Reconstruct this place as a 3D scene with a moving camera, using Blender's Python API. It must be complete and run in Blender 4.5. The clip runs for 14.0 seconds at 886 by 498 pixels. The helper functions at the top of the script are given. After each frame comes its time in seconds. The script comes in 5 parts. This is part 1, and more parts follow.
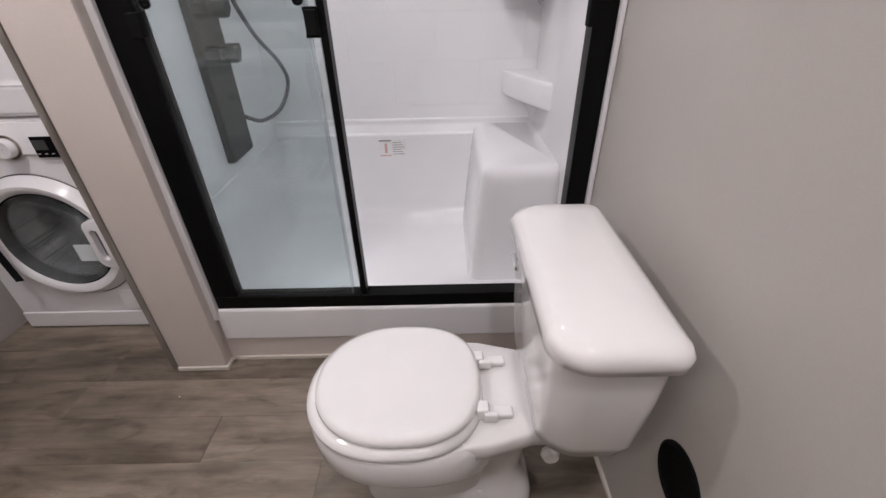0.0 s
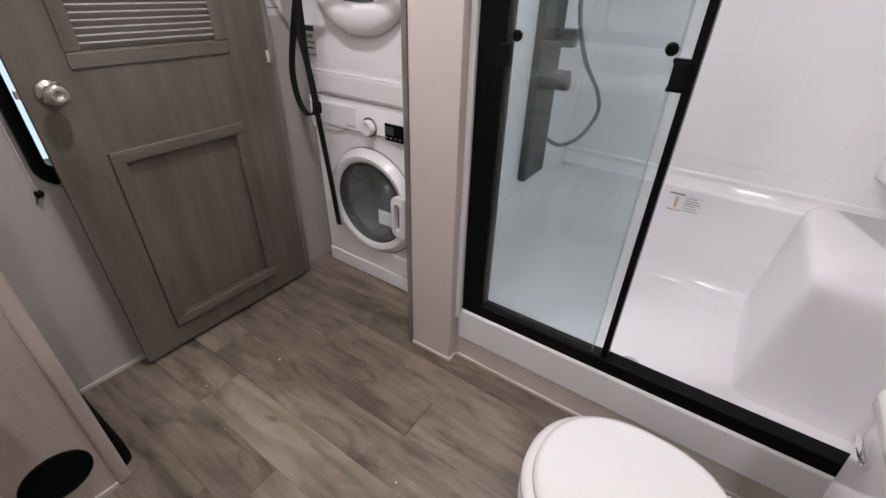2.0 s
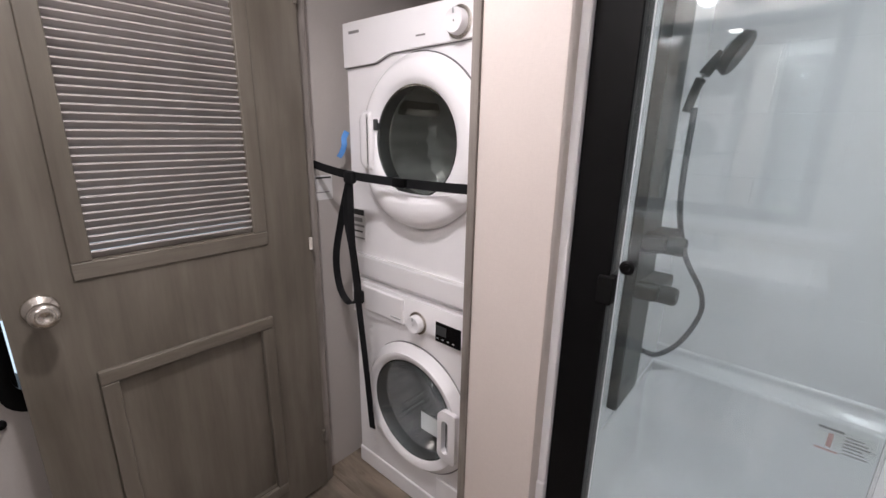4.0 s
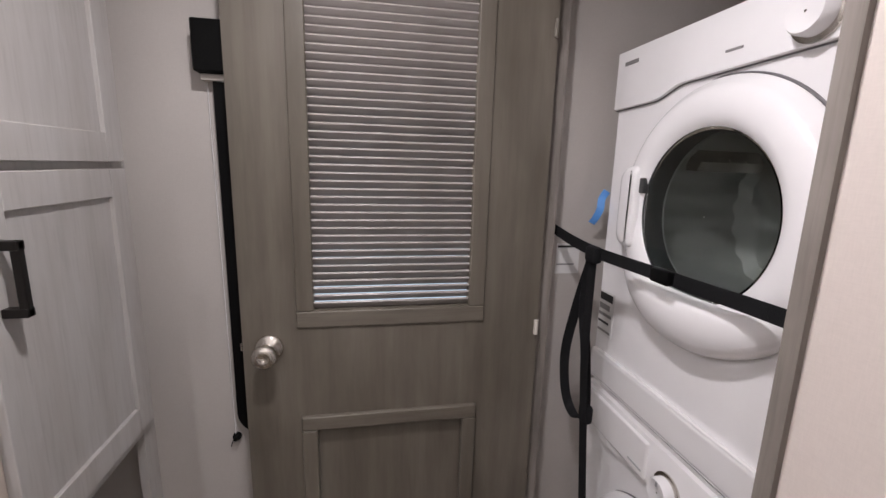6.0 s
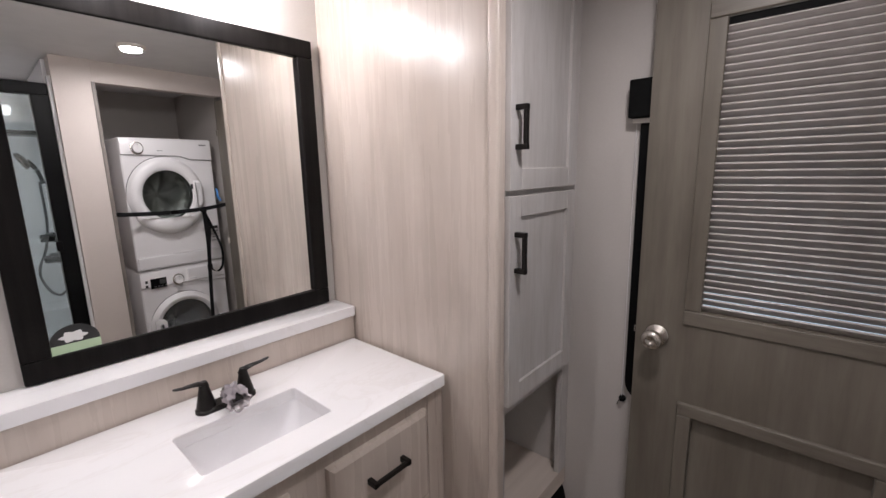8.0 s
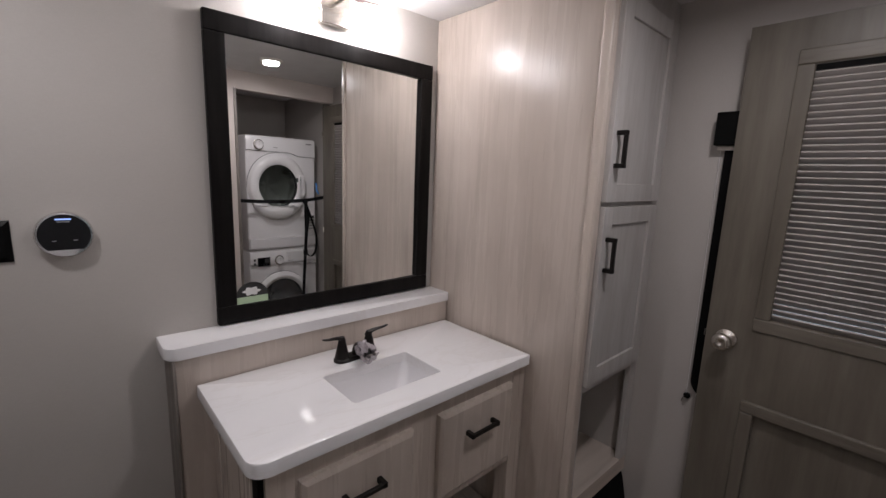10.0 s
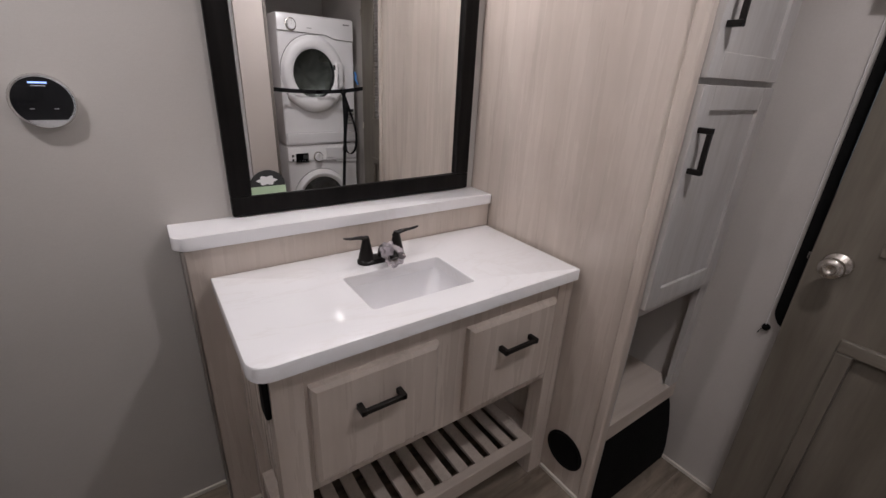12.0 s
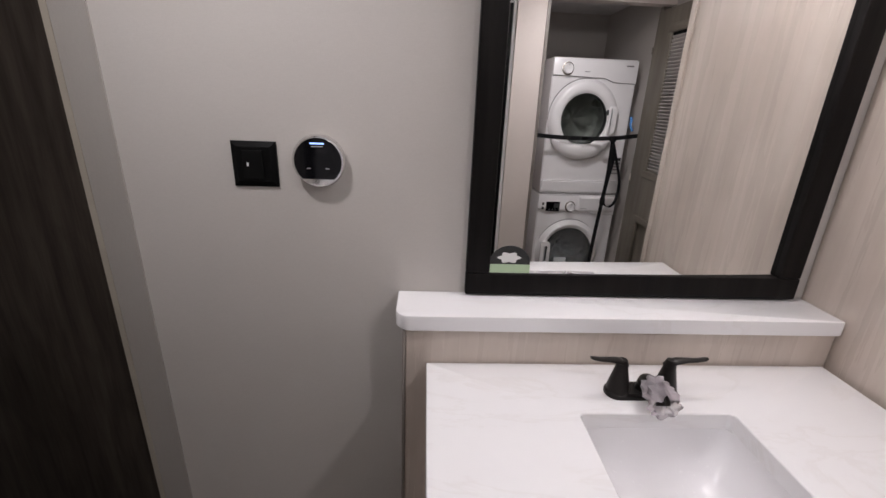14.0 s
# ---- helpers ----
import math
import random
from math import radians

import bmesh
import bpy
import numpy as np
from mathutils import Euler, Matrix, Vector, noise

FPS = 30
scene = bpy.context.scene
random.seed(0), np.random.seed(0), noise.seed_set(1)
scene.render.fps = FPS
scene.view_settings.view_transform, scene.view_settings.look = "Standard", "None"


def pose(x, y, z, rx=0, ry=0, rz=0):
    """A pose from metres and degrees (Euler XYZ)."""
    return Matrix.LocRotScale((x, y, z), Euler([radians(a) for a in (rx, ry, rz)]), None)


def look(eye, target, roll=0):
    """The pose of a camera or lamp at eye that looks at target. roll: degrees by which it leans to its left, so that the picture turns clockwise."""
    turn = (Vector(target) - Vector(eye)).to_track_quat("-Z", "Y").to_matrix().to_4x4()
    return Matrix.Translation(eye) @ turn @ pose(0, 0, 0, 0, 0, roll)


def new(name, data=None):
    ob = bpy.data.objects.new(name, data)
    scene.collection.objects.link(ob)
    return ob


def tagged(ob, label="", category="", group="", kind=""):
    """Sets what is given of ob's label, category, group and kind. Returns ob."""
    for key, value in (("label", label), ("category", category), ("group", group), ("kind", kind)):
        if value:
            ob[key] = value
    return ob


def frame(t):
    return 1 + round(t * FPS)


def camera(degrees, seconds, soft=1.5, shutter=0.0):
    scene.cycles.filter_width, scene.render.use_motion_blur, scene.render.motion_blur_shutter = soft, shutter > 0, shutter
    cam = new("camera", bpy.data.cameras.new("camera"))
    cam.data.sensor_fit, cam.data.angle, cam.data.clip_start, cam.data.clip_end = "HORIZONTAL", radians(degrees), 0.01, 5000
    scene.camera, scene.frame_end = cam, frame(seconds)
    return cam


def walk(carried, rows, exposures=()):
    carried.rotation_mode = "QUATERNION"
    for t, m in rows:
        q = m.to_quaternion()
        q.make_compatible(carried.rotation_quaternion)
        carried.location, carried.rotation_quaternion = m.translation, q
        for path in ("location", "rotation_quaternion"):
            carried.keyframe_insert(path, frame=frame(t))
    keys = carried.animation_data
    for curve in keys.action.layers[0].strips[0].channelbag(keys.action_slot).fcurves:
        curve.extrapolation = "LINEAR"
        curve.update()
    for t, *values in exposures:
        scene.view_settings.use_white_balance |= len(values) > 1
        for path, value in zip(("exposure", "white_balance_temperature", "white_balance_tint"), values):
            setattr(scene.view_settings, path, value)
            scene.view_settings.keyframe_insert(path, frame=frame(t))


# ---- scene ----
cam = camera(92.5, 14.0)
PATH = [
    (0, (0.124, 0.091, 1.187), (0.114, 1.774, 0.105), -1.4),
    (0.5, (0.114, 0.119, 1.186), (-0.039, 1.661, -0.078), 3.0),
    (1, (0.08, 0.132, 1.192), (-0.285, 1.584, -0.135), 3.0),
    (1.5, (0.03, 0.132, 1.227), (-0.668, 1.567, 0.021), 1.3),
    (2, (-0.049, 0.161, 1.253), (-0.992, 1.571, 0.194), 1.6),
    (2.5, (-0.169, 0.206, 1.3), (-1.274, 1.632, 0.435), 0.7),
    (3, (-0.241, 0.25, 1.328), (-1.408, 1.712, 0.621), 0.8),
    (3.2, (-0.261, 0.273, 1.34), (-1.443, 1.758, 0.709), 1.0),
    (5.3, (-0.503, 0.711, 1.411), (-2.115, 1.828, 1.023), 1.0),
    (5.5, (-0.535, 0.71, 1.413), (-2.252, 1.664, 1.035), 0.7),
    (5.8, (-0.56, 0.748, 1.432), (-2.428, 1.344, 1.037), 0.8),
    (6, (-0.556, 0.766, 1.427), (-2.484, 1.13, 1.041), 1.5),
    (6.5, (-0.491, 0.867, 1.459), (-2.43, 0.592, 1.054), 1.4),
    (7, (-0.441, 0.864, 1.463), (-2.316, 0.285, 1.078), 0.3),
    (7.5, (-0.371, 0.859, 1.471), (-2.051, -0.156, 1.088), -1.2),
    (8, (-0.273, 0.855, 1.477), (-1.742, -0.451, 1.107), -1.2),
    (8.5, (-0.137, 0.855, 1.478), (-1.57, -0.488, 1.102), -0.9),
    (9, (-0.032, 0.866, 1.484), (-1.463, -0.482, 1.115), -0.1),
    (9.2, (-0.006, 0.901, 1.481), (-1.408, -0.478, 1.118), 0.4),
    (11.3, (0.042, 0.822, 1.487), (-1.231, -0.678, 1.123), 2.9),
    (11.5, (-0.008, 0.804, 1.45), (-1.228, -0.708, 0.977), 2.5),
    (12, (-0.13, 0.773, 1.399), (-1.206, -0.728, 0.632), 3.0),
    (12.5, (-0.215, 0.756, 1.377), (-1.05, -0.807, 0.451), 3.7),
    (13, (-0.237, 0.712, 1.391), (-0.77, -0.996, 0.498), 3.7),
    (13.5, (-0.226, 0.592, 1.412), (-0.503, -1.236, 0.649), 3.3),
    (14, (-0.202, 0.435, 1.437), (-0.294, -1.449, 0.772), 2.2),
]
EXPOSE = [(0.0, 0.34), (1.5, 0.36), (2.0, 0.42), (3.0, 0.72), (5.5, 0.31), (6.0, 0.38), (6.5, 0.5), (7.0, 0.52), (7.5, 0.29), (8.2, 0.0), (9.0, -0.41), (11.5, -0.77), (12.0, -0.27), (12.5, 0.12), (13.0, 0.12), (13.5, 0.08), (14.0, -0.12)]
walk(cam, [(t, look(eye, target, roll)) for t, eye, target, roll in PATH], EXPOSE)

# ---- light ----
world = bpy.data.worlds.new("sky")
scene.world = world
world.use_nodes = True
wn = world.node_tree.nodes
sky = wn.new("ShaderNodeTexSky")
sky.sky_type, sky.sun_disc = "NISHITA", False
sky.sun_elevation, sky.sun_rotation = radians(40), radians(200)
wn["Background"].inputs["Strength"].default_value = 0.15
world.node_tree.links.new(sky.outputs[0], wn["Background"].inputs["Color"])
sun = new("sun", bpy.data.lights.new("sun", "SUN"))
sun.data.energy, sun.data.angle, sun.data.color = 1.0, radians(12), (1, 0.96, 0.9)
sun.matrix_basis = look((2, 4, 6), (0, 0, 0))

CEIL = 2.1
WARM = (1.0, 0.947, 0.988)
# ceiling puck lights: x, y, watts; the third is an added, unseen shower lamp
PUCKS = [(-0.96, 0.72, 6.7), (0.26, -0.02, 6.0), (-0.1, 1.42, 3.6)]
for px, py, watts in PUCKS:
    lamp = new("puck_lamp", bpy.data.lights.new("puck_lamp", "AREA"))
    lamp.data.spread = radians(175)
    lamp.data.shape, lamp.data.size, lamp.data.energy, lamp.data.color = "DISK", 0.09, watts, WARM
    lamp.matrix_basis = pose(px, py, CEIL - 0.022)
VANITY_GLOW = 97.0


# ---- materials ----
def shader(name, rough=0.5, metal=0.0, base=(0.5, 0.5, 0.5)):
    m = bpy.data.materials.new(name)
    m.use_nodes = True
    b = m.node_tree.nodes["Principled BSDF"]
    b.inputs["Roughness"].default_value = rough
    b.inputs["Metallic"].default_value = metal
    b.inputs["Base Color"].default_value = (*base, 1)
    return m, m.node_tree.nodes, m.node_tree.links, b


def coords(n, l, scale, kind="Object"):
    tc = n.new("ShaderNodeTexCoord")
    mp = n.new("ShaderNodeMapping")
    mp.inputs["Scale"].default_value = scale
    l.new(tc.outputs[kind], mp.inputs["Vector"])
    return mp


def noise_node(n, l, src, scale, detail=4.0, rough=0.55):
    t = n.new("ShaderNodeTexNoise")
    t.inputs["Scale"].default_value, t.inputs["Detail"].default_value, t.inputs["Roughness"].default_value = scale, detail, rough
    l.new(src.outputs[0], t.inputs["Vector"])
    return t


def ramp(n, l, src, stops):
    r = n.new("ShaderNodeValToRGB")
    e = r.color_ramp.elements
    while len(e) < len(stops):
        e.new(0.5)
    for k, (at, c) in enumerate(stops):
        e[k].position, e[k].color = at, (*c, 1)
    l.new(src, r.inputs["Fac"])
    return r


def bump(n, l, b, height, strength, dist=0.001):
    k = n.new("ShaderNodeBump")
    k.inputs["Strength"].default_value, k.inputs["Distance"].default_value = strength, dist
    l.new(height, k.inputs["Height"])
    l.new(k.outputs[0], b.inputs["Normal"])
    return k


def mixc(n, l, a, c, fac, mode="MULTIPLY"):
    m = n.new("ShaderNodeMix")
    m.data_type, m.blend_type = "RGBA", mode
    m.inputs[0].default_value = fac
    l.new(a, m.inputs[6])
    l.new(c, m.inputs[7])
    return m


def plain(name, base, rough=0.5, metal=0.0, vary=0.06, scale=9.0, relief=0.0, fine=140.0, coat=0.0, spec=0.5):
    """Paint, plastic or metal with a faint two-scale unevenness."""
    m, n, l, b = shader(name, rough, metal, base)
    mp = coords(n, l, (1, 1, 1))
    big = noise_node(n, l, mp, scale, 3)
    lo = tuple(max(0.0, c * (1 - vary)) for c in base)
    hi = tuple(min(1.0, c * (1 + vary)) for c in base)
    r = ramp(n, l, big.outputs[0], [(0.3, lo), (0.7, hi)])
    l.new(r.outputs[0], b.inputs["Base Color"])
    small = noise_node(n, l, mp, fine, 2)
    mr = n.new("ShaderNodeMapRange")
    mr.inputs["To Min"].default_value, mr.inputs["To Max"].default_value = rough * 0.85, min(1, rough * 1.2)
    l.new(small.outputs[0], mr.inputs["Value"])
    l.new(mr.outputs[0], b.inputs["Roughness"])
    if relief:
        bump(n, l, b, small.outputs[0], relief)
    b.inputs["Coat Weight"].default_value = coat
    b.inputs["Specular IOR Level"].default_value = spec
    b.inputs["Coat Roughness"].default_value = 0.05
    return m


def wood(name, dark, mid, light, axis, rough=0.45, fine=1.0, relief=0.25, piece=False, blotch=0.35, spec=0.4, pore=0.7, wave=1.0, run=1.0):
    """Printed woodgrain running along the axis: fine pores, cathedral streaks and cloudy tone."""
    m, n, l, b = shader(name, rough)
    b.inputs["Specular IOR Level"].default_value = spec

    def stretch(along, across):
        return {"x": (along, across, across), "y": (across, along, across), "z": (across, across, along)}[axis]
    tc = n.new("ShaderNodeTexCoord")
    src = tc.outputs["Object"]
    if piece:
        oi = n.new("ShaderNodeObjectInfo")
        mul = n.new("ShaderNodeMath")
        mul.operation = "MULTIPLY"
        mul.inputs[1].default_value = 37.0
        l.new(oi.outputs["Random"], mul.inputs[0])
        add = n.new("ShaderNodeVectorMath")
        l.new(src, add.inputs[0])
        l.new(mul.outputs[0], add.inputs[1])
        src = add.outputs[0]

    def field(along, across, detail, rough_, distort):
        mp = n.new("ShaderNodeMapping")
        mp.inputs["Scale"].default_value = stretch(along, across)
        l.new(src, mp.inputs["Vector"])
        t = noise_node(n, l, mp, 1.0, detail, rough_)
        t.inputs["Distortion"].default_value = distort
        return t
    grain = field(2.2 * run, 34.0 * fine, 6, 0.6, 0.3 * wave)
    pores = field(9.0, 190.0 * fine, 3, 0.6, 0.0)
    cloud = field(2.6 * run, 11.0 * fine, 4, 0.55, 0.8 * wave)
    r = ramp(n, l, grain.outputs[0], [(0.32, dark), (0.5, mid), (0.68, light)])
    k = 1 - blotch
    r2 = ramp(n, l, cloud.outputs[0], [(0.34, (k, k * 0.985, k * 0.97)), (0.6, (1, 1, 1))])
    out = mixc(n, l, r.outputs[0], r2.outputs[0], 1.0).outputs[2]
    r3 = ramp(n, l, pores.outputs[0], [(0.34, (0.82, 0.81, 0.8)), (0.5, (1, 1, 1))])
    out = mixc(n, l, out, r3.outputs[0], pore).outputs[2]
    if piece:
        v = n.new("ShaderNodeMapRange")
        v.inputs["To Min"].default_value, v.inputs["To Max"].default_value = 0.78, 1.16
        l.new(oi.outputs["Random"], v.inputs["Value"])
        hv = n.new("ShaderNodeHueSaturation")
        l.new(v.outputs[0], hv.inputs["Value"])
        l.new(out, hv.inputs["Color"])
        knots = field(4.5, 13.0, 4, 0.6, 0.9)
        kr = ramp(n, l, knots.outputs[0], [(0.54, (1, 1, 1)), (0.7, (0.5, 0.455, 0.41))])
        out = mixc(n, l, hv.outputs[0], kr.outputs[0], 0.85).outputs[2]
    l.new(out, b.inputs["Base Color"])
    bump(n, l, b, pores.outputs[0], relief, 0.0006)
    rr = n.new("ShaderNodeMapRange")
    rr.inputs["To Min"].default_value, rr.inputs["To Max"].default_value = rough * 1.2, rough * 0.85
    l.new(grain.outputs[0], rr.inputs["Value"])
    l.new(rr.outputs[0], b.inputs["Roughness"])
    return m


def linen(name, base, rough=0.6):
    """Vinyl wallboard printed with a fine linen weave."""
    m, n, l, b = shader(name, rough, 0, base)
    mp = coords(n, l, (900, 900, 90))
    mp2 = coords(n, l, (120, 120, 800))
    a = noise_node(n, l, mp, 1.0, 2)
    c = noise_node(n, l, mp2, 1.0, 2)
    add = n.new("ShaderNodeMath")
    l.new(a.outputs[0], add.inputs[0])
    l.new(c.outputs[0], add.inputs[1])
    half = n.new("ShaderNodeMath")
    half.operation = "MULTIPLY"
    half.inputs[1].default_value = 0.5
    l.new(add.outputs[0], half.inputs[0])
    r = ramp(n, l, half.outputs[0], [(0.3, tuple(k * 0.95 for k in base)), (0.7, tuple(k * 1.035 for k in base))])
    mp3 = coords(n, l, (1, 1, 1))
    stain = noise_node(n, l, mp3, 2.3, 4)
    r2 = ramp(n, l, stain.outputs[0], [(0.3, (0.95, 0.945, 0.94)), (0.65, (1, 1, 1))])
    mix = mixc(n, l, r.outputs[0], r2.outputs[0], 1.0)
    l.new(mix.outputs[2], b.inputs["Base Color"])
    bump(n, l, b, half.outputs[0], 0.16, 0.0005)
    return m


def glass(name, tint, rough=0.0, mix=0.0, haze=(0.8, 0.85, 0.85), ior=1.45):
    m, n, l, b = shader(name, rough, 0, tint)
    b.inputs["Transmission Weight"].default_value = 1.0
    b.inputs["IOR"].default_value = ior
    if mix:
        d = n.new("ShaderNodeBsdfDiffuse")
        d.inputs["Color"].default_value = (*haze, 1)
        k = n.new("ShaderNodeMixShader")
        k.inputs[0].default_value = mix
        l.new(b.outputs[0], k.inputs[1])
        l.new(d.outputs[0], k.inputs[2])
        l.new(k.outputs[0], n["Material Output"].inputs["Surface"])
    return m


def glow(name, color, strength):
    m = bpy.data.materials.new(name)
    m.use_nodes = True
    n = m.node_tree.nodes
    n.remove(n["Principled BSDF"])
    e = n.new("ShaderNodeEmission")
    e.inputs["Color"].default_value, e.inputs["Strength"].default_value = (*color, 1), strength
    m.node_tree.links.new(e.outputs[0], n["Material Output"].inputs["Surface"])
    return m


def quartz():
    m, n, l, b = shader("solid_surface", 0.1)
    mp = coords(n, l, (1.0, 2.6, 2))
    v = noise_node(n, l, mp, 2.2, 6, 0.6)
    v.inputs["Distortion"].default_value = 1.2
    r = ramp(n, l, v.outputs[0], [(0.0, (0.85, 0.84, 0.845)), (0.455, (0.85, 0.84, 0.845)), (0.485, (0.815, 0.8, 0.797)), (0.515, (0.845, 0.835, 0.84)), (1.0, (0.87, 0.86, 0.865))])
    l.new(r.outputs[0], b.inputs["Base Color"])
    return m


def perforated(name, base, rough, metal):
    """Drum sheet pierced with rows of small round holes."""
    m, n, l, b = shader(name, rough, metal, base)
    mp = coords(n, l, (75, 75, 75))
    v = n.new("ShaderNodeTexVoronoi")
    v.inputs["Scale"].default_value = 1.0
    v.inputs["Randomness"].default_value = 0.15
    l.new(mp.outputs[0], v.inputs["Vector"])
    r = ramp(n, l, v.outputs["Distance"], [(0.2, (0.03, 0.03, 0.03)), (0.27, base)])
    l.new(r.outputs[0], b.inputs["Base Color"])
    bump(n, l, b, v.outputs["Distance"], 0.4, 0.002)
    return m


M_WALL = linen("greige_wallboard", (0.496, 0.468, 0.437))
M_WALLW = linen("grey_wallboard", (0.495, 0.462, 0.434))
M_POST = linen("cream_wallboard", (0.61, 0.543, 0.502))
M_TAUPESTRIP = linen("taupe_strip", (0.34, 0.317, 0.292))
M_CEIL = plain("white_ceiling", (0.7, 0.68, 0.67), 0.7, vary=0.03)
OAK = ((0.528, 0.456, 0.398), (0.556, 0.483, 0.424), (0.578, 0.506, 0.447))
TAUPE = ((0.134, 0.116, 0.092), (0.159, 0.139, 0.112), (0.183, 0.161, 0.132))
M_PALE = wood("pale_oak", *OAK, "z", 0.27, 0.75, 0.02, blotch=0.17, pore=0.04, spec=0.5, wave=0.25, run=0.6)
M_PALEX = wood("pale_oak_across", *OAK, "x", 0.35, 0.85, 0.03, blotch=0.16, pore=0.1, wave=0.2, run=0.55)
M_CAB = wood("greyed_oak", (0.45, 0.428, 0.407), (0.49, 0.468, 0.45), (0.518, 0.497, 0.48), "z", 0.42, 0.7, 0.08, blotch=0.08, pore=0.4)
M_DOOR = wood("taupe_woodgrain", *TAUPE, "z", 0.42, 0.6, 0.08, blotch=0.26, pore=0.3, wave=0.4, run=0.7)
M_DOORX = wood("taupe_woodgrain_across", *TAUPE, "y", 0.42, 1.2, 0.15, blotch=0.2)
M_SLAT = wood("pale_taupe_slat", (0.34, 0.312, 0.294), (0.385, 0.354, 0.336), (0.42, 0.388, 0.37), "y", 0.3, 1.2, 0.1, blotch=0.15, spec=0.5)
M_FLOOR = wood("plank_vinyl", (0.17, 0.134, 0.1), (0.272, 0.221, 0.172), (0.345, 0.288, 0.232), "x", 0.42, 0.6, 0.12, piece=True, blotch=0.45, pore=0.35)
M_DARKSHADEWOOD = wood("dark_brown_shaded_wood", (0.03, 0.024, 0.019), (0.05, 0.04, 0.032), (0.062, 0.052, 0.042), "z", 0.6, spec=0.2)
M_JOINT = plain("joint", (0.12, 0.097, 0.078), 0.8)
M_TRIM = plain("cream_trim", (0.66, 0.61, 0.55), 0.5, vary=0.04)
# cream trim with the hall's shade put into its colour
M_SHADETRIM = plain("shaded_cream_trim", (0.36, 0.32, 0.265), 0.55, vary=0.06)
M_GREYTRIM = wood("grey_trim", (0.2, 0.175, 0.155), (0.27, 0.24, 0.215), (0.33, 0.295, 0.27), "z", 0.45)
M_CERAMIC = plain("white_ceramic", (0.8, 0.78, 0.77), 0.07, vary=0.015, coat=0.4, fine=7.0)
M_SEAT = plain("white_enamel", (0.82, 0.8, 0.79), 0.08, vary=0.015, fine=7.0)
M_ACRYLIC = plain("white_acrylic", (0.8, 0.79, 0.8), 0.13, vary=0.02, scale=4, fine=9.0)
M_APPL = plain("white_enamelled_steel", (0.9, 0.88, 0.885), 0.22, vary=0.015, fine=9.0)
M_APPLGREY = plain("grey_plastic", (0.42, 0.42, 0.43), 0.35)
M_BLACK = plain("black_anodised", (0.004, 0.004, 0.0042), 0.34, vary=0.2, spec=0.1)
M_BLACKMATT = plain("black_matt", (0.004, 0.004, 0.004), 0.7, vary=0.2, spec=0.1)
M_BLACKGLASS = plain("black_glass", (0.004, 0.004, 0.005), 0.06, vary=0.1, spec=0.3)
M_FRAME = wood("espresso_frame", (0.004, 0.0035, 0.0035), (0.008, 0.007, 0.0066), (0.012, 0.0105, 0.01), "z", 0.42, spec=0.1)
M_BRONZE = plain("oil_rubbed_bronze", (0.012, 0.01, 0.009), 0.35, 0.3, vary=0.25, spec=0.35)
M_CHROME = plain("chrome", (0.75, 0.74, 0.73), 0.12, 1.0, vary=0.03)
M_NICKEL = plain("brushed_nickel", (0.62, 0.58, 0.53), 0.25, 1.0, vary=0.05)
M_TOWER = plain("gunmetal", (0.018, 0.018, 0.016), 0.38, 0.0, vary=0.1, spec=0.4)
M_HOSE = plain("grey_hose", (0.09, 0.09, 0.095), 0.35, 0.0)
M_WEB = plain("black_webbing", (0.008, 0.008, 0.009), 0.75, vary=0.3, relief=0.6, fine=600, spec=0.2)
M_BLUE = plain("blue_tape", (0.1, 0.3, 0.7), 0.5)
M_PAPER = plain("paper_label", (0.72, 0.71, 0.7), 0.5)
M_RED = plain("red_print", (0.6, 0.36, 0.33), 0.5)
M_PRINT = plain("grey_print", (0.25, 0.24, 0.24), 0.5)
M_INK = plain("black_print", (0.02, 0.02, 0.02), 0.5)
M_GREEN = plain("green_print", (0.42, 0.55, 0.36), 0.45)
M_SHOWERGLASS = glass("tinted_shower_glass", (0.79, 0.85, 0.855), 0.0, 0.01, (0.75, 0.81, 0.82))
M_DRUMGLASS = glass("smoked_glass", (0.42, 0.455, 0.435), ior=1.45)
M_PORTGLASS = glass("clear_moulded_glass", (0.86, 0.89, 0.89), ior=1.45)
M_SEAM = plain("shadow_seam", (0.16, 0.15, 0.155), 0.6)
M_RUBBER = plain("dark_rubber", (0.045, 0.047, 0.048), 0.45)
M_BRIGHTDRUM = perforated("bright_drum_steel", (0.7, 0.7, 0.71), 0.2, 0.75)
M_SEAL = glass("milky_seal", (0.9, 0.93, 0.93), 0.0, 0.1, (0.78, 0.82, 0.82))
M_PANE = glass("clear_glass", (0.9, 0.95, 0.95))
M_PLASTIC = glass("clear_wrap", (0.96, 0.93, 0.96), 0.05, 0.28, (0.9, 0.82, 0.87), 1.18)
M_DRUM = plain("drum_steel", (0.5, 0.5, 0.49), 0.3, 0.5)
M_MIRROR = shader("mirror_silver", 0.0, 1.0, (0.89, 0.9, 0.89))[0]
M_QUARTZ = quartz()
M_BASIN = plain("white_basin", (0.8, 0.79, 0.8), 0.25, vary=0.015)
M_PUCK = glow("puck_lens", (1, 0.96, 0.94), 20.0)
M_BULB = glow("frosted_bulb", (1.0, 0.947, 0.985), VANITY_GLOW)
M_LCD = glow("display_digits", (0.35, 0.5, 1.0), 2.0)


# ---- building helpers ----
def thing(name, at, label, category, group="", kind=""):
    e = new(name)
    e.empty_display_size = 0.05
    e.matrix_basis = Matrix.Translation(at)
    return tagged(e, label, category, group, kind)


